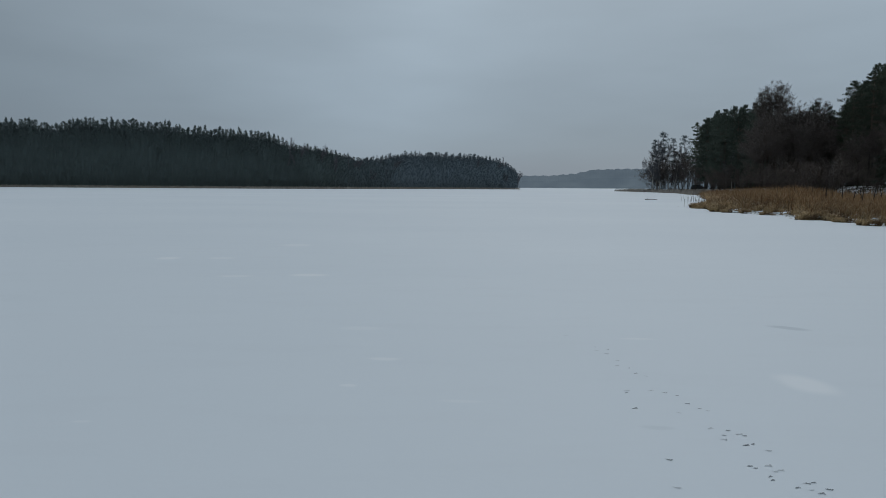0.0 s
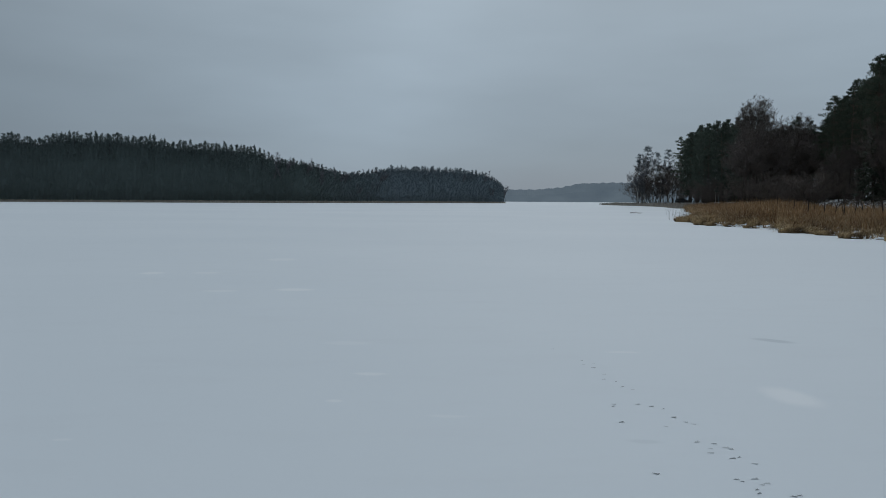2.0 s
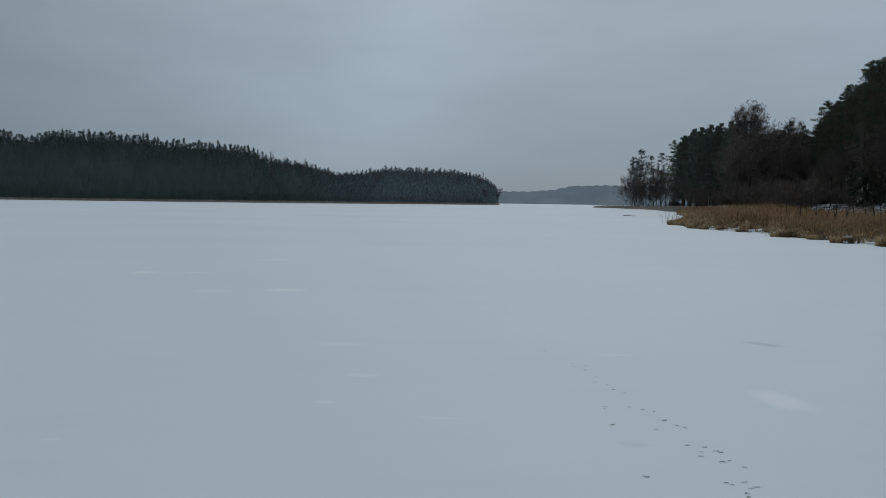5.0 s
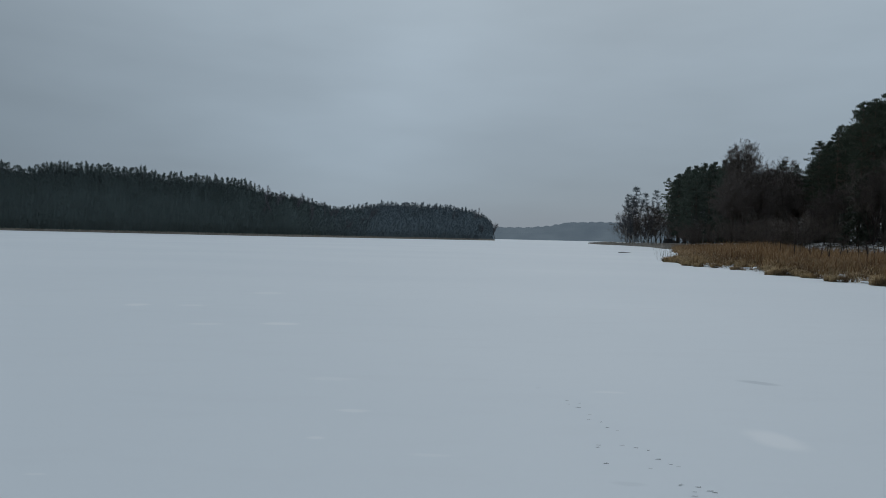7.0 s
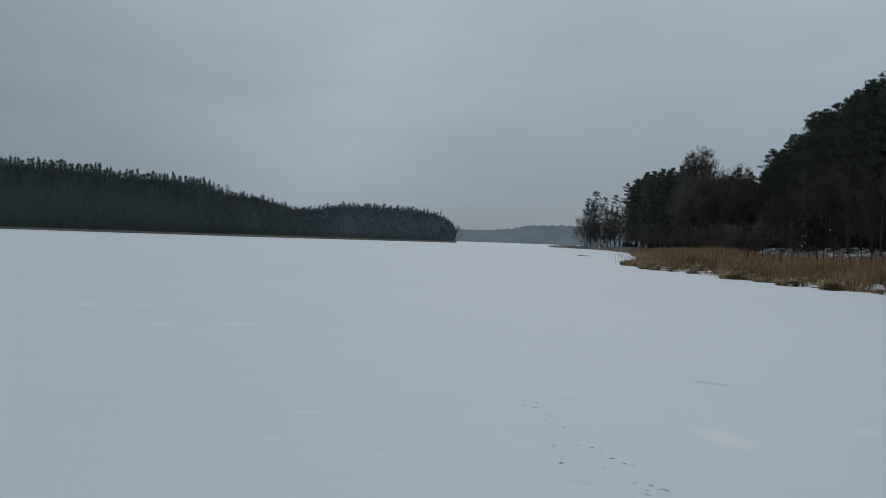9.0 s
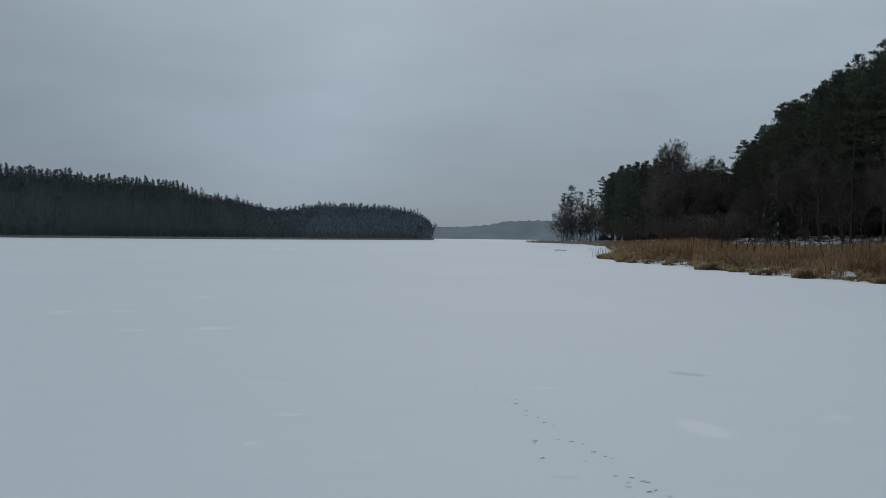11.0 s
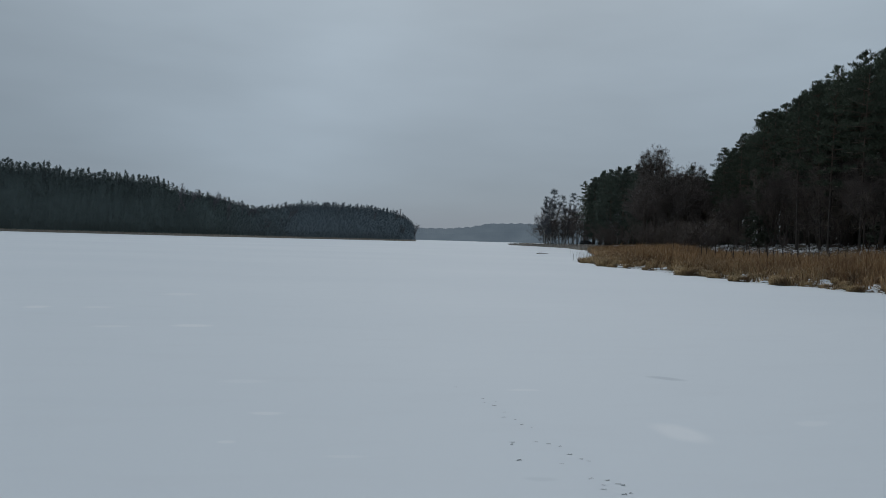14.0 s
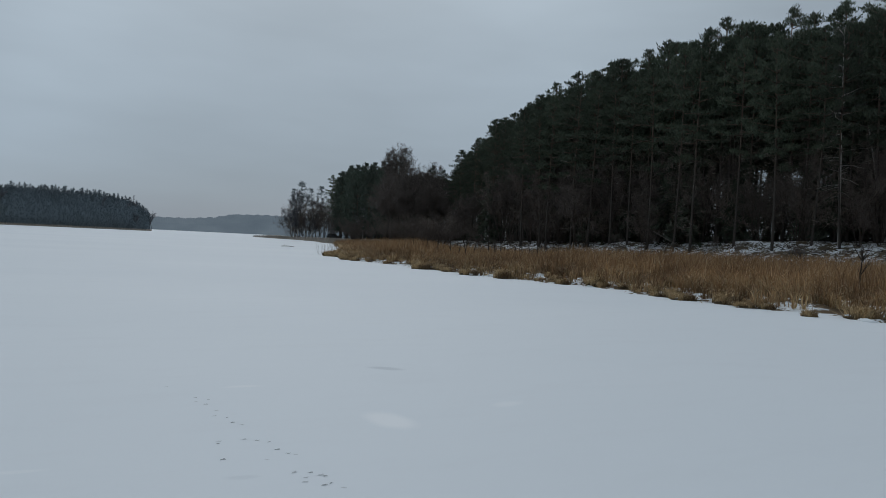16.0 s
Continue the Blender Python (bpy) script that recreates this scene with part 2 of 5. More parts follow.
# ---------------------------------------------------------------- mesh tools
def mesh_of(name, verts, faces, mats, smooth=False, idx=None):
    me = bpy.data.meshes.new(name)
    me.from_pydata([tuple(v) for v in verts], [], faces)
    for m in mats:
        me.materials.append(m)
    if idx is not None:
        me.polygons.foreach_set("material_index", np.asarray(idx, dtype=np.int32))
    if smooth:
        me.polygons.foreach_set("use_smooth", np.ones(len(me.polygons), dtype=bool))
    me.update()
    return me


def tri_mesh(name, tris, mat):
    """One mesh out of an (n, 3, 3) array of loose triangles."""
    n = len(tris)
    me = bpy.data.meshes.new(name)
    me.vertices.add(3 * n)
    me.vertices.foreach_set("co", np.ascontiguousarray(tris, dtype=np.float32).ravel())
    me.loops.add(3 * n)
    me.loops.foreach_set("vertex_index", np.arange(3 * n, dtype=np.int32))
    me.polygons.add(n)
    me.polygons.foreach_set("loop_start", np.arange(0, 3 * n, 3, dtype=np.int32))
    me.materials.append(mat)
    me.update(calc_edges=True)
    me.validate()
    return me


def tube(V, F, pts, rads, n=6):
    """Adds a tapered tube along pts to the lists V and F."""
    start = len(V)
    for i, p in enumerate(pts):
        a = pts[min(i + 1, len(pts) - 1)] - pts[max(i - 1, 0)]
        a = a / (np.linalg.norm(a) + 1e-9)
        u = np.cross(a, (0.31, 0.95, 0.05) if abs(a[1]) < 0.9 else (1, 0, 0))
        u /= np.linalg.norm(u) + 1e-9
        w = np.cross(a, u)
        for k in range(n):
            t = 2 * math.pi * k / n
            V.append(p + rads[i] * (math.cos(t) * u + math.sin(t) * w))
    for i in range(len(pts) - 1):
        for k in range(n):
            a, b = start + i * n + k, start + i * n + (k + 1) % n
            F.append((a, b, b + n, a + n))
    F.append(tuple(start + (len(pts) - 1) * n + k for k in range(n)))
    F.append(tuple(start + k for k in reversed(range(n))))


def sprays(rs, centres, out, k, length, width, up=0.35, spread=0.9, loose=0.8, size=None, face=0.55):
    """k slim needle or twig blades round each centre, as loose triangles."""
    m = len(centres)
    c = np.repeat(centres, k, axis=0)
    o = np.repeat(out, k, axis=0)
    d = o * 0.7 + rs.normal(0, spread, (m * k, 3)) + np.array([0, 0, up])
    d /= np.linalg.norm(d, axis=1, keepdims=True) + 1e-9
    lie = o * np.array([1, 1, 0.2])
    lie = lie / (np.linalg.norm(lie, axis=1, keepdims=True) + 1e-6) + np.array([0, 0, face])
    s = np.cross(d, lie + rs.normal(0, loose, (m * k, 3)))
    s /= np.linalg.norm(s, axis=1, keepdims=True) + 1e-9
    ln = length * rs.uniform(0.6, 1.3, (m * k, 1))
    wd = width * rs.uniform(0.6, 1.3, (m * k, 1))
    if size is not None:
        ln, wd = ln * np.repeat(size, k)[:, None], wd * np.repeat(size, k)[:, None]
    c = c + rs.normal(0, length * 0.25, (m * k, 3))
    return np.stack([c - s * wd * 0.5 - d * ln * 0.35, c + s * wd * 0.5 - d * ln * 0.35, c + d * ln * 0.65], axis=1)


def part(name, me, parent, label=""):
    ob = new(name, me)
    ob.parent = parent
    if label:
        ob["label"] = label
    return ob


# ---------------------------------------------------------------- tree kinds
def pine_meshes(seed, h=20.0, crown_from=0.48, spread=2.6, limbs=28, tufts=18, blades=9, ln=0.4, wd=0.11, mats=None, far=False, taper=0.68):
    """Scots pine: long bare trunk, dead stubs, and a ragged crown of needle pads on crooked limbs. Returns trunk (with its limbs) and crown meshes."""
    rs = np.random.RandomState(seed)
    V, F = [], []
    bend = rs.normal(0, 0.28, 2)
    zs = np.linspace(-0.6, h * 0.97, 5 if far else 9)
    axis = np.stack([bend[0] * np.sin(zs / h * 2.6 + seed), bend[1] * np.sin(zs / h * 2.1 + 2 * seed), zs], axis=1)
    axis[:, :2] -= axis[0, :2]
    r0 = 0.005 * h * rs.uniform(0.85, 1.15)
    m = len(zs)
    tube(V, F, list(axis), [r0 * (1.25 if i == 0 else 1) * (1 - 0.9 * i / (m - 1)) + 0.015 for i in range(m)], 4 if far else 8)
    cs, os_, sz = [], [], []

    def at(z):
        return np.array([np.interp(z, zs, axis[:, 0]), np.interp(z, zs, axis[:, 1]), z])

    for i in range(limbs):
        f = (i + rs.uniform(0, 1)) / limbs
        z = h * (crown_from + (0.985 - crown_from) * f)
        reach = spread * (0.6 + 0.4 * min(1, f / 0.25)) * (1 - f) ** taper * rs.uniform(0.6, 1.25) + 0.25
        a = i * 2.4 + rs.uniform(-0.6, 0.6)
        lift = rs.uniform(-0.12, 0.25) + 0.9 * f ** 2
        p0 = at(z)
        d = np.array([math.cos(a), math.sin(a), lift])
        p1 = p0 + d * reach * 0.55 + rs.normal(0, 0.1, 3)
        p2 = p0 + d * reach + np.array([0, 0, rs.uniform(-0.1, 0.45)])
        if not far:
            tube(V, F, [p0, p1, p2], [0.05 + 0.03 * (1 - f), 0.035, 0.012], 3)
        t = 0.22 + 0.84 * rs.uniform(0, 1, (tufts, 1)) ** 0.8
        k = min(1.0, reach / 1.6)
        c = p0 + (p2 - p0) * t + rs.normal(0, 1, (tufts, 3)) * np.array([0.46, 0.46, 0.20]) * k
        cs.append(c)
        os_.append(np.repeat(d[None] / np.linalg.norm(d) * 0.6, tufts, 0))
        sz.append(np.full(tufts, 1 - 0.3 * f))
        # upright shoots at the ends of the limbs
        n = 2 if far else 4
        cs.append(p2 + rs.normal(0, 0.13, (n, 3)) * k + np.array([0, 0, 0.05]))
        os_.append(np.repeat(np.array([[0.05, 0, 2.2]]), n, 0))
        sz.append(np.full(n, 0.85 - 0.2 * f))
    n = max(tufts // 2, 4)
    sz.append(np.full(n, 0.6))
    cs.append(at(h * 0.965) + rs.normal(0, 1, (n, 3)) * np.array([0.10, 0.10, 0.32]))
    os_.append(np.repeat(np.array([[0, 0, 1.2]]), n, 0))
    if not far:
        for i in range(20):
            z = h * rs.uniform(0.12, max(crown_from, 0.25))
            a = rs.uniform(0, 6.28)
            d = np.array([math.cos(a), math.sin(a), rs.uniform(-0.25, 0.2)])
            p0 = at(z)
            tube(V, F, [p0, p0 + d * rs.uniform(0.5, 1.1), p0 + d * rs.uniform(1.2, 2.2) - np.array([0, 0, 0.2])], [0.022, 0.015, 0.006], 3)
    trunk = mesh_of("trunk", V, F, [mats[0]], True)
    crown = tri_mesh("crown", sprays(rs, np.concatenate(cs), np.concatenate(os_), blades, ln, wd, 0.55, 0.8, 0.25 if far else 0.7, np.concatenate(sz), 0.15 if far else 0.5), mats[1])
    return trunk, crown


def scots_pine(seed, h=20.0, crown_from=0.45, spread=2.8, whorls=10, twigs=4, tufts=5, blades=6, ln=0.3, wd=0.10, mats=None, dead=14, puff=1.0, shape=(0.5, 0.85, 1.0, 0.80, 0.50, 0.25, 0.06)):
    """Scots pine: bare trunk with dead snags, whorls of limbs that fork into flat pads of upright needle shoots. Returns trunk and crown meshes."""
    rs = np.random.RandomState(seed)
    V, F = [], []
    bend = rs.normal(0, 0.25, 2)
    zs = np.linspace(-0.6, h * 0.98, 9)
    axis = np.stack([bend[0] * np.sin(zs / h * 2.6 + seed), bend[1] * np.sin(zs / h * 2.1 + 2 * seed), zs], axis=1)
    axis[:, :2] -= axis[0, :2]
    r0 = 0.0056 * h * rs.uniform(0.8, 1.15)
    tube(V, F, list(axis), [r0 * (1.25 if i == 0 else 1) * (1 - 0.9 * i / 8) + 0.015 for i in range(9)], 8)

    def at(z):
        return np.array([np.interp(z, zs, axis[:, 0]), np.interp(z, zs, axis[:, 1]), z])

    cs, os_, sz = [], [], []

    def pad(c, d, n, k):
        q = rs.normal(0, 1, (n, 3)) * np.array([0.30, 0.30, 0.085]) * k * puff
        q[:, 2] -= 0.25 * (q[:, 0] ** 2 + q[:, 1] ** 2)
        cs.append(c + q)
        os_.append(np.repeat((d * 0.45 + np.array([0, 0, 0.8]))[None], n, 0) + q * np.array([0.9, 0.9, 0.0]))
        sz.append(np.full(n, 0.75 + 0.25 * k))

    lop = rs.uniform(0, 6.28)
    for w in range(whorls):
        for i in range(4):
            f = 1 - max(0.012, 1 - (w + rs.uniform(-0.2, 0.35)) / whorls - 0.02) ** 1.35
            z = h * (crown_from + (0.975 - crown_from) * f)
            a = w * 0.9 + i * 1.571 + rs.uniform(-0.4, 0.4)
            reach = spread * np.interp(f, (0, 0.15, 0.35, 0.6, 0.8, 0.93, 1), shape) * rs.uniform(0.6, 1.2) * (1 + 0.18 * math.cos(a - lop))
            if rs.uniform() < 0.22 * (1 - f):
                continue
            d = np.array([math.cos(a), math.sin(a), np.interp(f, (0, 0.4, 0.8, 1), (-0.12, 0.12, 0.5, 1.4)) + rs.normal(0, 0.1)])
            d /= np.linalg.norm(d)
            p0 = at(z)
            p1 = p0 + d * reach * 0.55 + rs.normal(0, 0.09, 3)
            p2 = p0 + d * reach + np.array([0, 0, rs.uniform(0.0, 0.28) * reach * 0.5])
            tube(V, F, [p0, p1, p2], [0.045 + 0.03 * (1 - f), 0.032, 0.01], 3)
            k = min(1.0, 0.35 + reach / 2.6)
            side = np.array([-d[1], d[0], 0.0])
            m = max(1, round(twigs * min(1.0, reach / 1.3)))
            for j in range(m):
                t = 0.35 + 0.6 * (j + rs.uniform(0, 1)) / m
                b = p0 + (p1 - p0) * min(1, t / 0.55) + (p2 - p1) * max(0, (t - 0.55) / 0.45)
                e = b + (d * 0.35 + side * rs.uniform(-1, 1)) * (0.25 + 0.42 * reach * (1.15 - t)) + np.array([0, 0, rs.uniform(0.0, 0.22)])
                pad(e, d, tufts if k > 0.6 else tufts // 2 + 1, k)
            pad(p2, d, tufts if k > 0.6 else tufts // 2 + 1, k)
    for j in range(0, 6, 2):
        pad(at(h * (0.925 + 0.012 * j)) + rs.normal(0, 1, 3) * np.array([0.16, 0.16, 0.1]) * (1 - 0.12 * j), np.array([0, 0, 1.0]), 3, 0.42 - 0.04 * j)
    for i in range(dead):
        z = h * rs.uniform(0.15, max(crown_from, 0.25))
        a = rs.uniform(0, 6.28)
        d = np.array([math.cos(a), math.sin(a), rs.uniform(-0.3, 0.15)])
        p0 = at(z)
        tube(V, F, [p0, p0 + d * rs.uniform(0.4, 0.9), p0 + d * rs.uniform(1.0, 1.9) - np.array([0, 0, 0.2])], [0.02, 0.014, 0.005], 3)
    crown = sprays(rs, np.concatenate(cs), np.concatenate(os_), blades, ln, wd, 0.3, 0.40, 0.6, np.concatenate(sz), 0.5)
    # dry twigs on the lower trunk, coloured pale to brighten the shaded wood
    n = dead * 9
    a, z, r = rs.uniform(0, 6.28, n), h * rs.uniform(0.1, crown_from + 0.12, n), rs.uniform(0.2, 1.6, n)
    out = np.stack([np.cos(a), np.sin(a), 0 * a - 0.12], 1)
    dry = sprays(rs, out * r[:, None] + np.stack([np.interp(z, zs, axis[:, 0]), np.interp(z, zs, axis[:, 1]), z], 1), out, 2, 0.8, 0.034, -0.05, 0.35)
    k, m = len(F), len(V)
    V += list(dry.reshape(-1, 3))
    F += [(m + 3 * i, m + 3 * i + 1, m + 3 * i + 2) for i in range(len(dry))]
    return mesh_of("trunk", V, F, [mats[0], DEAD_TWIG], True, [0] * k + [1] * len(dry)), tri_mesh("crown", crown, mats[1])


def far_pine(seed, h=20.0, base=0.5, wide=1.5, mats=None):
    """A pine far across the lake: slim trunk and a dense pointed crown in steps."""
    rs = np.random.RandomState(seed)
    V, F = [], []
    tube(V, F, [np.array([0, 0, -0.5]), np.array([0.1, 0, h * 0.5]), np.array([0, 0, h * 0.96])], [0.14, 0.11, 0.04], 4)
    cs, os_ = [], []
    layers = 12
    for i in range(layers):
        for j in range(6 if i < 8 else 3):
            f = (i + rs.uniform(0, 0.7)) / layers
            r = wide * (1 - f) ** 0.8 * rs.uniform(0.4, 1.1) + 0.04
            a = j * (1.05 if i < 8 else 2.1) + i * 0.7 + rs.uniform(-0.3, 0.3)
            cs.append((r * math.cos(a), r * math.sin(a), h * (base + (0.985 - base) * f)))
            os_.append((0.4 * math.cos(a), 0.4 * math.sin(a), 0.6))
    crown = sprays(rs, np.array(cs), np.array(os_), 6, 0.55, 0.22, 0.3, 0.4, 0.1, None, 0.2)
    return mesh_of("trunk", V, F, [mats[0]]), tri_mesh("crown", crown, mats[1])


def spruce_meshes(seed, h=9.0, mats=None):
    """Young spruce or drooping understorey conifer, leafy to the ground."""
    rs = np.random.RandomState(seed)
    V, F = [], []
    tube(V, F, [np.array([0, 0, -0.3]), np.array([0, 0, h * 0.5]), np.array([0.05, 0, h])], [0.012 * h, 0.007 * h, 0.01], 6)
    trunk = mesh_of("trunk", V, F, [mats[0]], True)
    cs, os_ = [], []
    n = 46
    for i in range(n):
        f = (i + rs.uniform(0, 1)) / n
        reach = 0.24 * h * (1 - f) ** 0.8 * rs.uniform(0.7, 1.15) + 0.15
        a = i * 2.4 + rs.uniform(-0.5, 0.5)
        t = rs.uniform(0.2, 1.0, (9, 1))
        d = np.array([math.cos(a), math.sin(a), -0.28])
        cs.append(np.array([0, 0, h * (0.06 + 0.92 * f)]) + d * reach * t + rs.normal(0, 0.1, (9, 3)))
        os_.append(np.repeat(d[None], 9, 0))
    crown = tri_mesh("crown", sprays(rs, np.concatenate(cs), np.concatenate(os_), 5, 0.55, 0.18, up=-0.15, spread=0.6), mats[1])
    return trunk, crown


def bare_meshes(seed, h=14.0, spread=0.55, forks=3, start=0.22, twigs=1500, tw=0.05, tl=0.9, mats=None, droop=0.0, stems=1, wander=0.13):
    """Leafless broadleaf: trunk, forking limbs, and a haze of fine twigs."""
    rs = np.random.RandomState(seed)
    V, F, tips = [], [], []
    V2, F2 = [], []

    def grow(p, d, ln, r, depth):
        pts = [p]
        for _ in range(3):
            d = d + rs.normal(0, wander, 3) + np.array([0, 0, 0.07 - droop * 0.12 * depth])
            d /= np.linalg.norm(d)
            pts.append(pts[-1] + d * ln / 3)
        (tube(V, F, pts, np.linspace(r, r * 0.6, 4), 6) if depth == 0 else tube(V2, F2, pts if depth < 3 else [pts[0], pts[3]], np.linspace(r, r * 0.5, 4 if depth < 3 else 2), 4 if depth == 1 else 3))
        if depth >= 1:
            tips.extend([(q, d) for q in (pts[2:] if depth == 1 else pts[1:])])
        if depth < forks:
            for i in range(rs.randint(3, 5)):
                a, e = rs.uniform(0, 6.28), rs.uniform(0.35, 0.9) * spread / 0.55
                side = np.array([math.cos(a), math.sin(a), 0.15])
                nd = d * math.cos(e) + side * math.sin(e)
                q = pts[rs.randint(1, 4)]
                grow(q, nd / np.linalg.norm(nd), ln * rs.uniform(0.5, 0.72), r * 0.5, depth + 1)

    for s in range(stems):
        a = 6.28 * s / max(stems, 1) + rs.uniform(0, 1)
        lean = 0.0 if stems == 1 else rs.uniform(0.12, 0.4)
        d0 = np.array([math.cos(a) * lean, math.sin(a) * lean, 1.0])
        grow(np.array([0, 0, -0.3]), d0 / np.linalg.norm(d0), h * (start + 0.24) * rs.uniform(0.85, 1.1), 0.012 * h / stems ** 0.5, 0)
    n0 = len(V)
    trunk = mesh_of("trunk", V + V2, F + [tuple(i + n0 for i in f) for f in F2], [mats[0]], True)
    pick = rs.randint(0, len(tips), twigs)
    c = np.array([tips[i][0] for i in pick]) + rs.normal(0, tl * 0.3, (twigs, 3))
    o = np.array([tips[i][1] for i in pick])
    crown = tri_mesh("crown", sprays(rs, c, o, 2, tl, tw, up=0.25 - droop, spread=0.5), mats[1])
    # bring the whole to its height
    top = float(np.percentile([v.co.z for v in crown.vertices], 99.2))
    k = h / top
    for me in (trunk, crown):
        me.transform(Matrix.Scale(k, 4))
    return trunk, crown


def round_meshes(seed, h, mats, rx=3.2, rz=4.4, limbs=70, twigs=3200, bole=0.26, forks=4, wd=0.032):
    """Leafless old tree with an even, domed crown of fine branches."""
    rs = np.random.RandomState(seed)
    V, F, tips, outs = [], [], [], []
    mid = np.array([0, 0, h - rz])
    tube(V, F, [np.array([0, 0, -0.3]), np.array([0.15, 0.05, h * 0.3]), np.array([0, 0, h * 0.58])], [bole, bole * 0.77, bole * 0.46], 8)
    for i in range(limbs):
        u = rs.normal(0, 1, 3)
        u[2] = abs(u[2]) * 0.9 - 0.25
        u /= np.linalg.norm(u)
        end = mid + u * np.array([rx, rx, rz]) * rs.uniform(0.45, 1.0) ** 0.6
        p0 = np.array([0, 0, h * rs.uniform(0.36, 0.57)])
        bow = p0 * 0.45 + end * 0.55 + np.array([0, 0, -0.4]) + rs.normal(0, 0.15, 3)
        tube(V, F, [p0, bow, end], [0.29 * bole, 0.17 * bole, 0.012], 3)
        for j in range(4):
            q = bow + (end - bow) * rs.uniform(0.1, 0.9)
            e = q + (u + rs.normal(0, 0.55, 3)) * rs.uniform(0.3, 0.75)
            if j < forks:
                tube(V, F, [q, e], [0.022, 0.008], 3)
            tips += [q, e, (q + e) / 2]
            outs += [u, u, u]
        tips.append(end)
        outs.append(u)
    pick = rs.randint(0, len(tips), twigs)
    c = np.array(tips)[pick] + rs.normal(0, 0.14, (twigs, 3))
    c[:, 2] = np.minimum(c[:, 2], h - 0.3)
    trunk = mesh_of("trunk", V, F, [mats[0]], True)
    return trunk, tri_mesh("crown", sprays(rs, c, np.array(outs)[pick], 2, 0.42, wd, 0.1, 0.5), mats[1])


def make_tree(name, parts, label, category, group, m):
    root = new(name)
    root.empty_display_size = 0.5
    for me in parts:
        part(me.name.split(".")[0], me, root)
    root.matrix_basis = m
    return tagged(root, label, category, group)


# ---------------------------------------------------------------- lake and land
rng = np.random.RandomState(7)

SHORE_Y = (-300, -40, 60, 85, 115, 145, 185, 215, 250, 275)
SHORE_X = (46, 42, 42, 45, 47, 52, 62, 64, 61, 95)


def shore_x(y):
    return np.interp(y, SHORE_Y, SHORE_X)


def land_z(x, y):
    """Height of the near wooded shore above the ice."""
    d = x - shore_x(y) + 0.5 * np.sin(y * 0.37) + 0.3 * np.sin(y * 0.93 + 1)
    rise = np.interp(y, (-300, 24, 42, 62, 85, 110, 180, 240), (3.3, 3.2, 2.75, 2.25, 2.0, 1.55, 1.1, 0.7))
    z = rise * np.clip(d / 8.0, -0.4, 1) + np.clip(d - 8, 0, 200) * np.interp(y, (0, 150, 260), (0.045, 0.03, 0.01))
    return z + np.where(d > 1, 0.06 * np.sin(x * 0.9 + y * 0.5) + 0.05 * np.sin(y * 1.3 - x * 0.4), 0)


FAR_AZ = (-180, -120, -60, -31, -20, -10, -4, 0, 4, 6.1)
FAR_R = (170, 230, 275, 276, 263, 264, 290, 312, 330, 338)


def far_r(az):
    return np.interp(az, FAR_AZ, FAR_R)


def grid_land(name, xs, ys, fx, mat, label, smooth=True):
    V, F = [], []
    for j in range(len(ys)):
        for i in range(len(xs)):
            V.append(fx(xs[i], ys[j]))
    n = len(xs)
    for j in range(len(ys) - 1):
        for i in range(n - 1):
            a = j * n + i
            F.append((a, a + 1, a + 1 + n, a + n))
    return tagged(new(name, mesh_of(name, V, F, [mat], smooth)), label, "ground", kind="structure")


# the ice, one sheet to the horizon
lines = (-4200, -900, -300, -120, -50, -20, -8, 0, 8, 20, 50, 120, 300, 900, 4200)
grid_land("ground", lines, lines, lambda x, y: (x, y, 0.0), SNOW, "frozen lake under wind-packed grey-white snow", False)["category"] = "frozen lake"

grid_land("ground_bank", np.concatenate([np.linspace(0, 16, 33), np.linspace(18, 26, 5)]), np.concatenate([np.linspace(-290, -10, 29), np.linspace(-6, 275, 190)]),
          lambda u, y: (shore_x(y) - 3 + u, y, float(land_z(shore_x(y) - 3 + u, y))), BANK, "snowy wooded bank littered with dead grass and twigs")


floor_m = Mat("pine_needle_litter", 0.9)
floor_m.colour(floor_m.mix(floor_m.span(floor_m.noise(0.9, 6, 0.7), 0.46, 0.56), floor_m.mix(floor_m.noise(5, 4), (0.05, 0.04, 0.028), (0.11, 0.085, 0.06)), (0.70, 0.72, 0.74))).bump(floor_m.noise(3, 5), 0.6, 0.1)
FLOOR = floor_m.m
grid_land("ground_wood", np.linspace(18, 190, 45), np.linspace(-200, 262, 150),
          lambda u, y: (shore_x(y) - 3 + u, y, float(land_z(shore_x(y) - 3 + u, y)) + 0.05), FLOOR, "dark needle-strewn forest floor with scraps of snow")


def far_land(u, az):
    r = far_r(az) - 4 + u
    a = radians(az)
    z = (min(u / 10, 1) * 1.0 + max(0, u - 10) * 0.05) * min(1, max(0, (5.4 - az) / 1.5)) - 0.3
    return (r * math.sin(a), r * math.cos(a), z)


grid_land("ground_far_shore", np.concatenate([np.linspace(0, 14, 8), np.linspace(20, 120, 8)]), np.linspace(-150, 6.0, 160), far_land, SHORE, "far snowy lake shore under dark pine woods")

# ---------------------------------------------------------------- ridge beyond the narrows, its mist put in as glow
RIDGE_AZ = (0, 4, 6, 8.5, 10.3, 11.6, 14, 16, 19, 24)
RIDGE_EL = (0.75, 0.78, 0.80, 0.84, 1.0, 1.30, 1.38, 1.36, 1.2, 0.9)


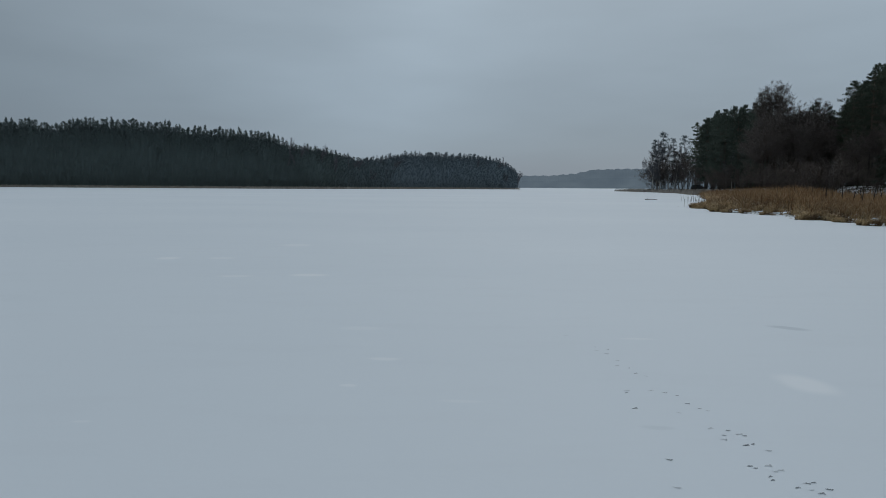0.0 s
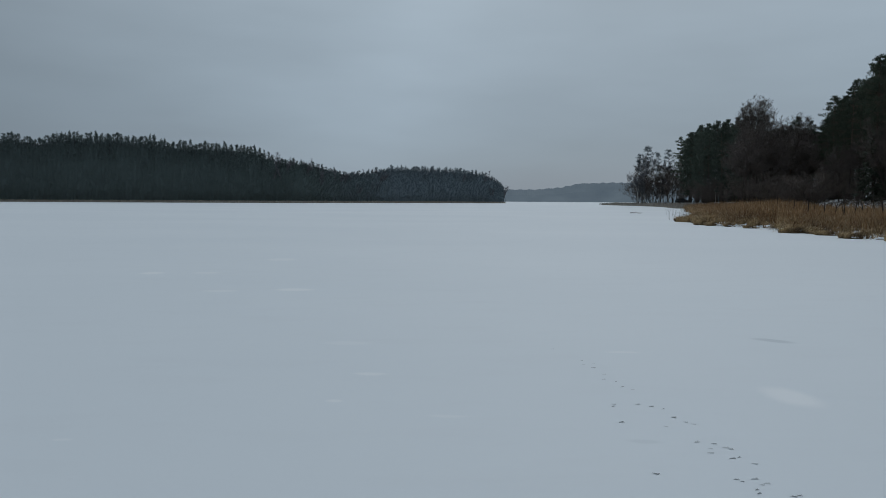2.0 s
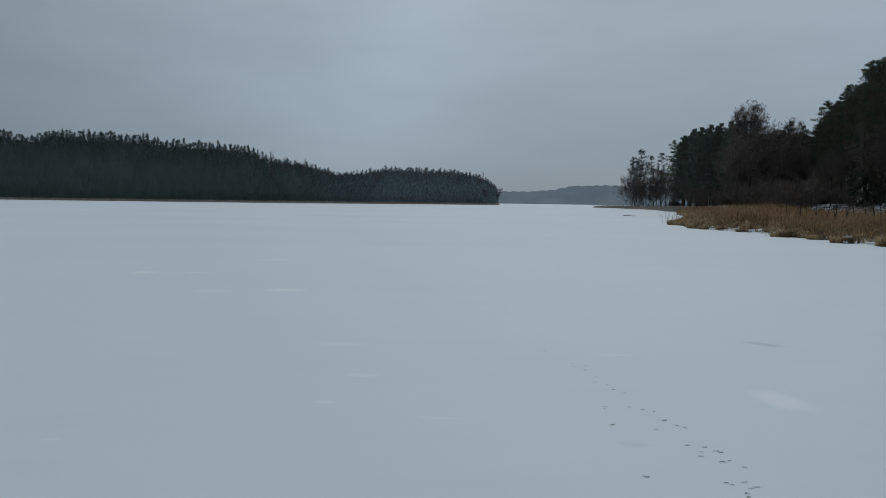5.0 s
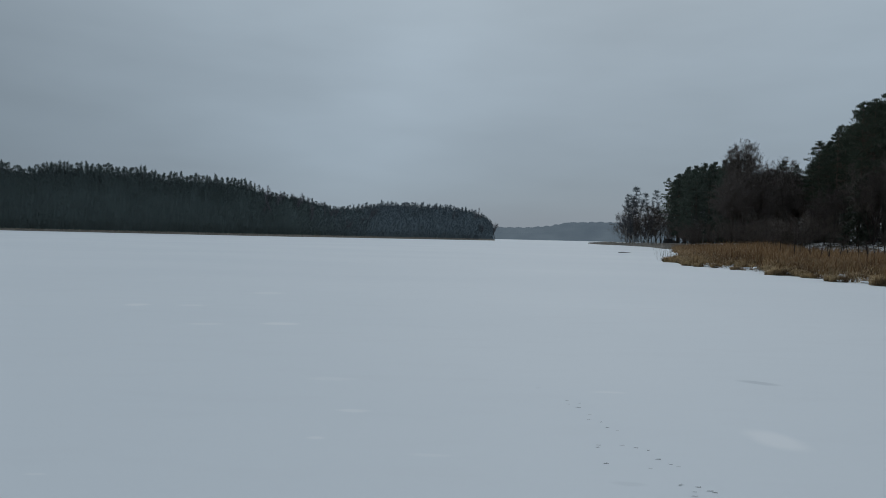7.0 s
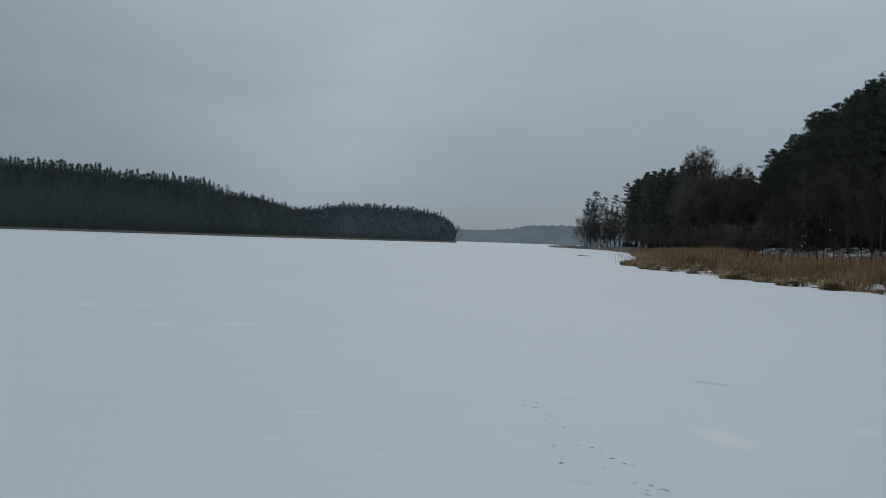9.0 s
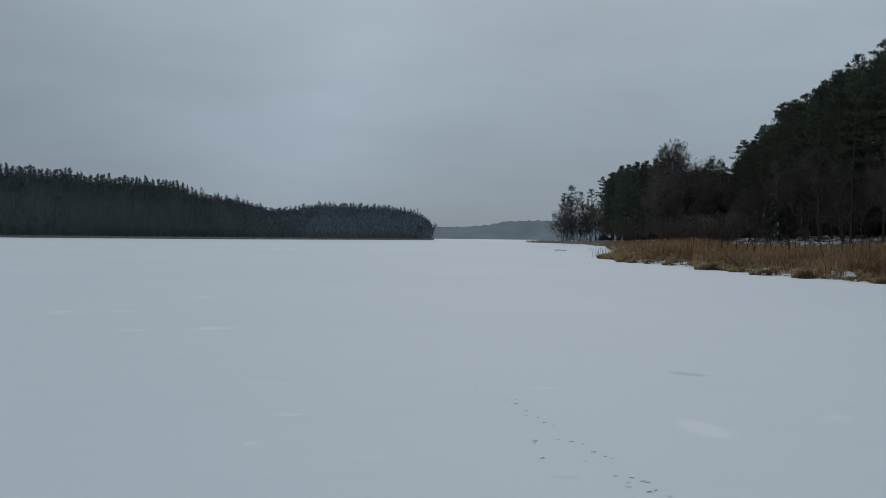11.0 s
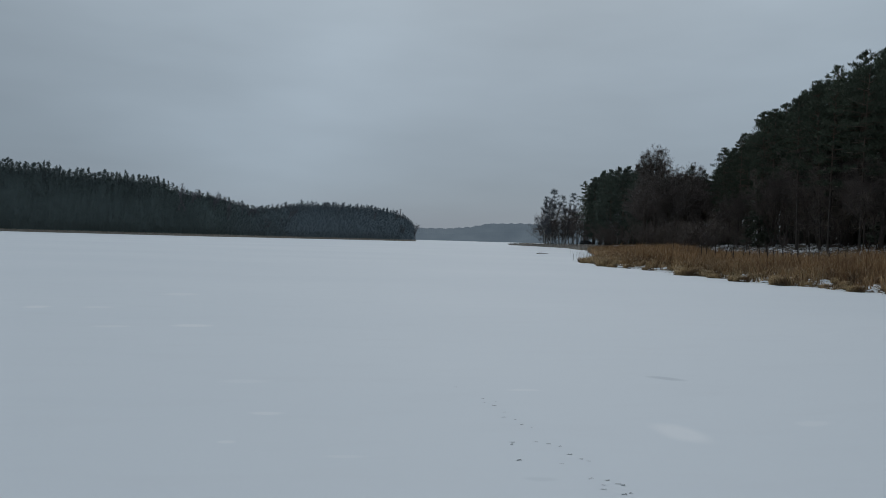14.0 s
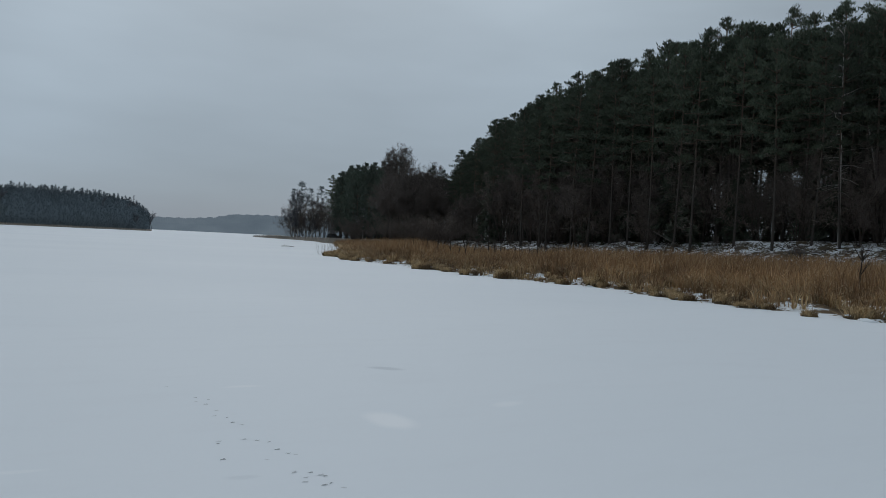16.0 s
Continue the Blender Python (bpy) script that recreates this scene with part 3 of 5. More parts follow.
def ridge():
    rs = np.random.RandomState(11)
    R = 620.0
    V, F = [], []
    az = np.arange(-2, 26, 0.035)
    for a in az:
        h = 1.6 + R * math.tan(radians(np.interp(a, RIDGE_AZ, RIDGE_EL))) - 0.4 + rs.uniform(0, 0.65) + 0.25 * math.sin(a * 9)
        for r, z in ((R, -0.5), (R + 2, h * 0.55), (R + 10, h), (R + 40, h * 0.9)):
            V.append((r * math.sin(radians(a)), r * math.cos(radians(a)), z))
    for i in range(len(az) - 1):
        for k in range(3):
            p = i * 4 + k
            F.append((p, p + 4, p + 5, p + 1))
    tagged(new("backdrop", mesh_of("backdrop", V, F, [RIDGE])), "low wooded ridge across the lake, mist put in as blue-grey glow", "hill", kind="structure")


ridge()

# ---------------------------------------------------------------- far woods
WOOD_AZ = (-60, -45, -31, -29.5, -27.8, -26, -23.7, -22.4, -20.5, -18.5, -14.8, -13.5, -12.7, -11.8, -9.7, -7.8, -6.7, -5.0, -3.2, -1.0, 1.7, 4.1, 5.0, 5.7, 6.0)
WOOD_EL = (4.0, 4.1, 4.2, 4.2, 4.08, 4.5, 4.55, 4.48, 4.4, 4.15, 4.07, 3.86, 3.6, 3.15, 3.0, 2.45, 2.15, 2.2, 2.6, 2.55, 2.47, 2.2, 1.75, 1.25, 0.8)


def joined(name, lists, mats):
    """One mesh out of lists of triangle arrays, a material for each list."""
    everything = [np.concatenate(q) for q in lists]
    me = tri_mesh(name, np.concatenate(everything), mats[0])
    for m in mats[1:]:
        me.materials.append(m)
    me.polygons.foreach_set("material_index", np.concatenate([np.full(len(q), i, dtype=np.int32) for i, q in enumerate(everything)]))
    return me


def triangles(me):
    me.calc_loop_triangles()
    v = np.array([q.co[:] for q in me.vertices])
    return v[np.array([t.vertices[:] for t in me.loop_triangles])]


def woods(az0, az1, depth0):
    """The belt of far trees as one piece: rows of pines with ragged tops, some leafless trees among them, haze painted
    in with distance.
    """
    rs = np.random.RandomState(20)
    needles = (NEEDLE_FAR_HAZE, NEEDLE_MID_HAZE, NEEDLE_HAZE)
    kinds = [far_pine(900 + k, 20, (0.62, 0.66, 0.60, 0.68, 0.64)[k], (2.1, 1.8, 2.3, 1.9, 1.6)[k], (FAR_BARK_HAZE, NEEDLE_FAR_HAZE)) for k in range(5)]
    kinds += [bare_meshes(950 + k, 20, 0.45, 2, 0.2, 700, 0.07, 0.8, (FAR_BARK_HAZE, TWIG_FAR_HAZE)) for k in range(3)]
    arrays = [(triangles(t), triangles(c)) for t, c in kinds]
    lists = ([], [], [], [], [])          # trunks, needles in three haze tones, twigs

    # picks the needle tone: more painted haze towards the headland
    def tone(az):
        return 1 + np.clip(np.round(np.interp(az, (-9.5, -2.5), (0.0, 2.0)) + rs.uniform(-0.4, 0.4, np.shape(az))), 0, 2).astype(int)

    # the closed inner mass of the wood, rough as the crowns that make it up
    steps = np.arange(az0, az1 - 0.12, 0.14)
    shape = ((0.6, 0.0), (0.5, 0.15), (0.6, 0.3), (0.7, 0.42), (0.9, 0.54), (1.3, 0.66), (2.0, 0.76), (3.0, 0.82), (5.0, 0.845), (11.0, 0.0))
    sheet = np.zeros((len(steps), len(shape), 3))
    for i, a in enumerate(steps):
        top = 1.6 + (far_r(a) + 8) * math.tan(radians(np.interp(a, WOOD_AZ, WOOD_EL)))
        for j, (d, q) in enumerate(shape):
            r = far_r(a) + depth0 + d + 0.2 * math.sin(i * 0.83 + 2.4 * math.sin(j * 0.9 + i * 0.05)) + rs.normal(0, 0.1)
            sheet[i, j] = (r * math.sin(radians(a)), r * math.cos(radians(a)), top * q * (1 + rs.normal(0, 0.03)) + 0.4)
    p, q, u, v = sheet[:-1, :-1], sheet[1:, :-1], sheet[1:, 1:], sheet[:-1, 1:]
    both = np.concatenate([np.stack([p, q, u], 2).reshape(-1, 3, 3), np.stack([p, u, v], 2).reshape(-1, 3, 3)])
    n = len(steps) * 80
    i, j, a, b = rs.randint(0, len(steps) - 1, n), rs.randint(0, 8, n), rs.uniform(0, 1, (n, 1)), rs.uniform(0, 1, (n, 1))
    on = sheet[i, j] * (1 - a) * (1 - b) + sheet[i + 1, j] * a * (1 - b) + sheet[i, j + 1] * (1 - a) * b + sheet[i + 1, j + 1] * a * b
    away = -on * np.array([1, 1, 0])
    away /= np.linalg.norm(away, axis=1, keepdims=True)
    both = np.concatenate([both, sprays(rs, on + away * rs.uniform(0, 0.7, (n, 1)), away * 0.5, 2, 0.55, 0.22, 0.7, 0.22, 0.03, None, 0.15)])
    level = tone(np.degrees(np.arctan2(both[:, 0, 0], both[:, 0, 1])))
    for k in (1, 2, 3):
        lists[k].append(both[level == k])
    for row in range(1, 5):
        az = az0 + rs.uniform(0, 0.4)
        while az < az1:
            r = far_r(az) + depth0 + row * 2.0 + rs.uniform(-0.8, 0.8)
            ground = 0.7 + max(0, r - far_r(az) - 6) * 0.05
            h = (1.6 + r * math.tan(radians(np.interp(az, WOOD_AZ, WOOD_EL))) - ground) * (rs.uniform(0.93, 1.05) if row > 1 else rs.uniform(0.82, 0.98)) + 0.5
            bare = rs.uniform() < np.interp(az, (-14, -11.5, -6.5, -4.5, -3, 3, 5), (0.0, 0.4, 0.4, 0.3, 0.04, 0.04, 0.25))
            k = rs.randint(5, 8) if bare else rs.randint(0, 5)
            z = h / 20 * (0.95 if bare else 1)
            wide = z ** 0.6 * (0.62 if bare else rs.uniform(0.85, 1.3))
            a = rs.uniform(0, 6.28)
            m = np.array([[math.cos(a) * wide, -math.sin(a) * wide, 0], [math.sin(a) * wide, math.cos(a) * wide, 0], [0, 0, z]])
            o = np.array([r * math.sin(radians(az)), r * math.cos(radians(az)), ground - 0.4])
            lists[0].append(arrays[k][0] @ m.T + o)
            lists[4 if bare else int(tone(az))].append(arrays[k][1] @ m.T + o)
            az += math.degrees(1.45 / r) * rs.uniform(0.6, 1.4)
    me = joined("far_woods", lists, (FAR_BARK_HAZE, *needles, TWIG_FAR_HAZE))
    tagged(new("far_woods", me), "dark hazy pine wood along the far lake shore", "forest", kind="stuff")


woods(-44, 6.0, 5.5)


# ---------------------------------------------------------------- reeds
def blades(rs, x, y, z, h, w, lean, bent=0.25):
    """A standing reed: a slim stalk in two pieces whose upper part nods over."""
    n = len(x)
    a = rs.uniform(0, 6.28, n)
    s = np.stack([np.cos(a), np.sin(a), 0 * a], 1) * (w * 0.5)[:, None]
    b = rs.uniform(0, 6.28, n)
    tilt = np.stack([np.cos(b), np.sin(b), 0 * a], 1) * (lean * rs.uniform(0.1, 1.0, n))[:, None]
    p0 = np.stack([x, y, z - 0.05], 1)
    up = np.array([0, 0, 1.0])
    p1 = p0 + (up * 0.62 + tilt * 0.4) * h[:, None]
    nod = tilt * rs.uniform(0.6, 2.2, n)[:, None]
    p2 = p1 + (up * 0.38 + nod) * (h * rs.uniform(0.7, 1.0, n))[:, None]
    q = 0.75
    return np.concatenate([np.stack([p0 - s, p0 + s, p1 + s * q], 1), np.stack([p0 - s, p1 + s * q, p1 - s * q], 1),
                           np.stack([p1 - s * q, p1 + s * q, p2], 1)])


def reed_left(y):
    """The outer edge of the reed bed."""
    edge = np.interp(y, (-60, -5, 12, 13.2, 14.4, 16, 22, 26, 30, 35, 43, 47, 52, 57, 60, 64, 98, 136, 160), (20.0, 19.8, 19.6, 20.4, 20.4, 19.7, 20.1, 20.2, 19.3, 19.0, 19.1, 18.6, 19.3, 20.2, 21.0, 23.5, 35.0, 48.0, 56.0))
    return edge + 0.2 * np.sin(y * 0.62 + 0.5) + 0.25 * np.sin(y * 1.15) + 0.3 * np.sin(y * 2.3 + 1) + 0.3 * np.sin(y * 5.1) + 0.22 * np.sin(y * 8.7 + 2) + 0.15 * np.sin(y * 14.3)


def bench_z(x, y):
    """Height of the snow held up by the matted reed roots."""
    d = x - reed_left(y)
    z = np.interp(d, (-0.1, 0.25, 1.2, 2.6, 5.0, 10.0), (-0.04, 0.03, 0.13, 0.24, 0.27, 0.0)) * np.interp(y, (57, 64), (1, 0))
    return z + np.where((d > 0.2) & (d < 6), 0.035 * np.sin(x * 3.3 + 2 * np.sin(y * 1.7)) * np.sin(y * 2.9 + x), 0.0) - np.where(y > 63, 0.05, 0)


def bench_cover():
    """Snow with flattened dark reed litter showing through."""
    r = Mat("snowy_reed_litter", 0.85)
    n1, n2 = r.noise(0.9, 5, 0.7, (1, 0.6, 1)), r.noise(7.0, 4, 0.7)
    k = r.span(r.math("ADD", r.math("MULTIPLY", n1, 0.7), r.math("MULTIPLY", n2, 0.3)), 0.465, 0.52, 0, 1, True)
    r.colour(r.mix(k, (0.80, 0.84, 0.87), r.mix(n2, (0.05, 0.036, 0.022), (0.20, 0.14, 0.08)))).bump(n2, 0.6, 0.04)
    return r.m


grid_land("ground_reed_bench", np.concatenate([np.linspace(-0.2, 4, 20), np.linspace(4.5, 10.5, 10)]), np.linspace(-22, 66, 520),
          lambda u, y: (float(reed_left(y)) + u, y, float(bench_z(float(reed_left(y)) + u, y))), bench_cover(), "low snow-covered mat of roots under the reeds")


def low_swath(x, y):
    """Shorter reeds before the bare stretch of bank."""
    return np.interp(np.degrees(np.arctan2(x, y)), (26.2, 28.6, 35.0, 38.5), (1.0, 0.70, 0.76, 1.0))


def reed_bed():
    rs = np.random.RandomState(3)
    out, bent = [], []
    for y0, y1, n, w in ((-30, 8, 6000, 0.024), (8, 20, 17000, 0.024), (20, 32, 17000, 0.025), (32, 48, 18000, 0.027), (48, 70, 18000, 0.032), (70, 110, 15000, 0.045), (110, 165, 9000, 0.06)):
        y = rs.uniform(y0, y1, n)
        left = reed_left(y)
        width = np.maximum(shore_x(y) + 1.0 - left, 0.5)
        x = left + 0.5 + width * rs.uniform(0, 1, n) ** 1.3
        d = x - left
        clump = np.sin(x * 3.1 + 2.2 * np.sin(y * 1.3)) * np.sin(y * 3.4 + 1.7 * np.sin(x * 1.9)) + 0.5 * np.sin(y * 7.3 + x * 2)
        keep = clump > np.interp(d, (0, 1.0, 2.2, 3.5, 6.0), (0.9, 0.45, -0.1, -0.7, -1.2)) + rs.uniform(-0.15, 0.15, n)
        x, y, d, clump = x[keep], y[keep], d[keep], clump[keep]
        patchy = 1 + 0.13 * np.sin(x * 1.1 + 2 * np.sin(y * 0.5)) * np.sin(y * 0.9 + 1.3 * np.sin(x * 0.7)) + 0.07 * np.clip(clump, -1, 1)
        h = np.interp(d, (0, 1.0, 2.2, 4, 8, 11, 22), (0.4, 0.5, 0.7, 1.0, 1.3, 1.5, 1.5)) * np.interp(y, (25, 40, 60, 80), (1.25, 1.16, 1.15, 1.3)) * rs.uniform(0.55, 1.12, len(x)) * patchy * low_swath(x, y)
        z = np.maximum(np.maximum(0, land_z(x, y)) * 0.9, bench_z(x, y))
        out.append(blades(rs, x, y, z, h, np.full(len(x), w) * rs.uniform(0.6, 1.9, len(x)), np.where(d < 3.5, 0.5, 0.26)))
        # broken, sideways leaves low in the front of the bed
        k = (d < 5) & (rs.uniform(0, 1, len(x)) < 0.55)
        m = int(k.sum())
        bent.append(blades(rs, x[k], y[k], z[k], rs.uniform(0.3, 0.85, m), rs.uniform(0.022, 0.055, m), np.full(m, 0.95)))
    tagged(new("bent_reed_leaves", tri_mesh("bent_reed_leaves", np.concatenate(bent), REED_EDGE)), "bleached bent leaves hanging in the front of the reeds", "reeds", kind="stuff")
    me = tri_mesh("reed_bed", np.concatenate(out), REED)
    tagged(new("reed_bed", me), "dense bed of dry brown reeds along the snowy shore", "reeds", kind="stuff")


def sedge_fringe():
    """Low bent tufts, broken stalks and mats along the edge of the reeds."""
    rs = np.random.RandomState(4)
    out = []
    y = -20.0
    while y < 66:
        step = rs.uniform(0.35, 0.8)
        y += step
        gap = math.sin(y * 1.9) + math.sin(y * 0.83 + 2) < -0.85
        cx, n = float(reed_left(y)) + rs.uniform(0.2, 2.4), int(rs.uniform(40, 100))
        if gap:
            continue
        rad = rs.uniform(0.25, 0.7)
        a, q = rs.uniform(0, 6.28, n), rad * np.sqrt(rs.uniform(0, 1, n))
        x, yy = cx + q * np.cos(a) * 0.7, y + q * np.sin(a)
        h = rs.uniform(0.18, 0.6, n) * rs.uniform(0.5, 1.15)
        out.append(blades(rs, x, yy, bench_z(x, yy), h, rs.uniform(0.018, 0.042, n), 0.9))
    # fallen stalks lying on the snow
    n = 1600
    y = rs.uniform(-15, 62, n)
    x = reed_left(y) + rs.uniform(-0.3, 2.2, n)
    a, ln, w = rs.uniform(0, 6.28, n), rs.uniform(0.2, 0.7, n), rs.uniform(0.01, 0.025, n)
    d = np.stack([np.cos(a), np.sin(a), rs.uniform(0, 0.25, n)], 1) * ln[:, None]
    s = np.stack([-np.sin(a), np.cos(a), 0 * a], 1) * w[:, None]
    p = np.stack([x, y, bench_z(x, y) + 0.03], 1)
    out.append(np.stack([p - s, p + s, p + d], 1))
    me = tri_mesh("sedge_fringe", np.concatenate(out), REED_EDGE)
    tagged(new("sedge_fringe", me), "bent straw-coloured sedge tufts at the reed bed's edge", "sedge", kind="stuff")


def shore_reeds():
    """Thin low belts of dead reed along the spit and the far shore."""
    rs = np.random.RandomState(5)
    n = 7000
    y = rs.uniform(150, 254, n)
    x = shore_x(y) - 2.5 + rs.uniform(0, 6, n)
    z = np.maximum(0, land_z(x, y))
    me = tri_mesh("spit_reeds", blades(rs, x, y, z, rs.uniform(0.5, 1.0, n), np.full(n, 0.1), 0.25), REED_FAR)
    tagged(new("spit_reeds", me), "low belt of dull dead reeds on the spit", "reeds", kind="stuff")
    n = 12000
    az = rs.uniform(-44, 6.0, n)
    r = far_r(az) - 2.5 + rs.uniform(0, 5, n)
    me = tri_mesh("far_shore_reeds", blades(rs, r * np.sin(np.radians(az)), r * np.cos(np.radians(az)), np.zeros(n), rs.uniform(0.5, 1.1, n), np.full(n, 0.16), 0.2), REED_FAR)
    tagged(new("far_shore_reeds", me), "pale strip of dead reeds along the far shore", "reeds", kind="stuff")


reed_bed()
sedge_fringe()
shore_reeds()

# ---------------------------------------------------------------- near forest
PINES = [scots_pine(60 + k, 20, (0.44, 0.38, 0.50, 0.42, 0.36)[k], (2.7, 2.4, 2.9, 2.5, 2.3)[k], (10, 11, 9, 10, 12)[k], 4, 5, 7, 0.29, 0.075, (PINE_BARK, NEEDLE)) for k in range(5)]
MIDS = [scots_pine(80 + k, 20, (0.46, 0.40, 0.50)[k], 2.6, 9, 3, 4, 4, 0.38, 0.17, (PINE_BARK, NEEDLE)) for k in range(3)]
BACKS = [pine_meshes(90 + k, 20, (0.42, 0.36)[k], 2.8, 26, 6, 6, 0.85, 0.32, (PINE_BARK, NEEDLE), True) for k in range(2)]
BUSHY = [scots_pine(110 + k, 20, (0.12, 0.18)[k], (2.7, 2.4)[k], 12, 3, 5, 4, 0.45, 0.19, (PINE_BARK, NEEDLE_POINT), 4, 1.5) for k in range(2)]
SPRUCES = [spruce_meshes(30 + k, 9, (ALDER_BARK, SPRUCE)) for k in range(2)]
ALDERS = [round_meshes(10 + k, 14, (ALDER_BARK, TWIG), (2.6, 2.2, 2.9)[k], (6.2, 6.6, 5.8)[k], 50, 3600, 0.12, 0, 0.036) for k in range(3)]
THICKETS = [bare_meshes(20 + k, 5, 0.7, 2, 0.3, 560, 0.028, 0.42, (ALDER_BARK, TWIG_BRUSH), stems=4) for k in range(3)]
# birches and lone pines of the point take the colours with painted haze
BIRCHES = [bare_meshes(25 + k, 17, 0.42, 3, 0.16, 5200, 0.026, 0.7, (BIRCH_BARK, TWIG_FAR_HAZE), droop=0.3) for k in range(2)]
LONE = [scots_pine(70 + k, 20, (0.46, 0.58)[k], (2.3, 2.5)[k], (8, 6)[k], 6, 5, 4, 0.42, 0.06, (FAR_BARK_HAZE, NEEDLE_MID_HAZE), 24, 1.5, (0.4, 0.7, 0.75, 0.95, 0.8, 0.55, 0.25)) for k in range(2)]
ROUND = round_meshes(18, 19, (ALDER_BARK, TWIG), 3.3, 4.3, 90, 6800, 0.30, 4, 0.042)
UNDER = [bare_meshes(40 + k, 9, 0.26, 2, 0.26, 1300, 0.026, 0.42, (ALDER_BARK, TWIG_BRUSH), stems=4, wander=0.08) for k in range(3)]
SLIM_BIRCH = pine_meshes(130, 17, 0.5, 1.5, 16, 8, 6, 0.6, 0.03, (BIRCH_BARK, TWIG_GREY))

PINE_LABEL = "tall Scots pine with a bare trunk and ragged dark crown"


def at_land(x, y, s=1.0, turn=0.0, tilt=0.0, wide=1.0):
    return pose(x, y, float(land_z(np.array(x), np.array(y))) - 0.1, tilt, tilt * 0.6, turn) @ Matrix.Diagonal((s * wide, s * wide, s, 1))


made = {}


def plant(key, name, parts, label, category, group, m):
    if key in made:
        sx, sy, sz = made[key].scale
        return tagged(copy_thing(made[key], m @ Matrix.Diagonal((1 / sx, 1 / sy, 1 / sz, 1))), label)
    made[key] = make_tree(name, parts, label, category, group, m)
    return made[key]


TOP_AZ = (15.5, 16.8, 18.2, 19.0, 20.4, 22.8, 25.4, 27.0, 28.1, 29.1, 30.2, 31.7, 33.9, 36.2, 37.9, 40.0, 43.1, 46.5, 48.6, 52.1, 56.0, 70.0)
TOP_EL = (3.2, 4.0, 3.8, 4.8, 5.6, 6.0, 6.1, 5.9, 5.5, 6.8, 8.1, 9.8, 11.1, 12.6, 13.3, 14.3, 15.1, 15.9, 16.9, 17.1, 17.2, 17.6)
FRONT_Y = (-60, 30, 66, 77, 90, 127, 160, 200, 236)
FRONT_X = (50, 48, 48, 52, 56, 60, 64, 72, 72)


def bearing(x, y):
    return math.degrees(math.atan2(x, y))


def skyline(x, y):
    """Height that brings a tree's tip up to the wood's skyline, seen from the ice."""
    return 1.6 + math.hypot(x, y) * math.tan(radians(np.interp(bearing(x, y), TOP_AZ, TOP_EL)))


def ground_z(x, y):
    return float(land_z(np.array(x), np.array(y)))


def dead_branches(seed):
    """Dry grey branches on the lower half of a pine, pale to lift the shade there."""
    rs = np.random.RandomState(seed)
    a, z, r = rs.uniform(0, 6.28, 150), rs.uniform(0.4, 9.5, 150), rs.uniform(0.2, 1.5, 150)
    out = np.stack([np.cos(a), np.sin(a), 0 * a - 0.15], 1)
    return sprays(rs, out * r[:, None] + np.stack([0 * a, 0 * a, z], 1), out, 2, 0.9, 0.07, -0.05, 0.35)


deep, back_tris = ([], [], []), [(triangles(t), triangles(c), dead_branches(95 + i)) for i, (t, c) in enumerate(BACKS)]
for row in range(8):
    y = (0.0 if row < 2 else 14.0) + row * 1.3
    while y < 226:
        y += rng.uniform(2.0, 4.2) * (1.0 if y < 110 else 1.3)
        x = float(np.interp(y, FRONT_Y, FRONT_X)) + row * 4.0 + rng.uniform(-1.4, 1.6)
        az = bearing(x, y)
        if az < 19.3 or (row < 2 and 23.4 < az < 28.6):
            continue
        h = skyline(x, y) - ground_z(x, y)
        h *= rng.uniform(0.85, 0.99) if az < 41 else rng.uniform(0.89, 1.01)
        if 23.4 < az < 28.6:
            h *= 0.93
        if row > 2:
            h *= 0.97 if row == 3 else 0.88
        h = min(max(h, 8.0), 27.0)
        k = rng.randint(0, 6)
        turn, tilt, wide = rng.uniform(0, 360), rng.uniform(-1.5, 1.5), rng.uniform(0.95, 1.25)
        m = at_land(x, y, h / 20, turn, tilt, wide)
        if y > 112 and row < 3:
            plant(("bushy", k % 2), "pine_tree", BUSHY[k % 2], "bushy dark pine green almost to the ground", "tree", "pines of the shore wood", m)
        elif row < 2:
            plant(("pine", k % 5), "pine_tree", PINES[k % 5], PINE_LABEL, "tree", "pines of the shore wood", m)
        elif row < 4:
            plant(("mid", k % 3), "pine_tree", MIDS[k % 3], "pine standing deep in the dark shore wood", "tree", "pines of the shore wood", m)
        elif y < (190 if row < 7 else 110):
            mm = np.array(m)
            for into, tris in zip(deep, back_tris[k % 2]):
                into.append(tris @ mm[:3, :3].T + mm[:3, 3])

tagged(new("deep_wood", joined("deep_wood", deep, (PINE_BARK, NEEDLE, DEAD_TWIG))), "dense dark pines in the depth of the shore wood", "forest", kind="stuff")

# the tallest tops along the skyline
for i, (az, el) in enumerate(((29.1, 7.4), (30.2, 8.2), (31.7, 9.9), (33.0, 10.5), (33.9, 11.3), (35.1, 11.9), (36.2, 12.8), (37.9, 13.6), (39.0, 13.8), (40.0, 14.4), (41.5, 14.5), (43.1, 15.2),
                              (44.5, 15.3), (45.4, 15.7), (46.5, 15.9), (47.4, 16.6), (48.6, 17.2), (49.5, 16.7), (50.3, 16.6), (52.1, 17.6), (54.3, 17.1), (56.4, 17.7), (58.6, 18.2), (60.6, 18.0))):
    r = (118 if az < 30 else 53.0 / math.sin(radians(az))) + rng.uniform(-1.5, 1.5)
    x, y = r * math.sin(radians(az)), r * math.cos(radians(az))
    h = 1.6 + r * math.tan(radians(el)) - ground_z(x, y)
    plant(("pine", i % 5), "pine_tree", PINES[i % 5], PINE_LABEL, "tree", "pines of the shore wood", at_land(x, y, h / 20, i * 67, 0, rng.uniform(0.95, 1.15)))

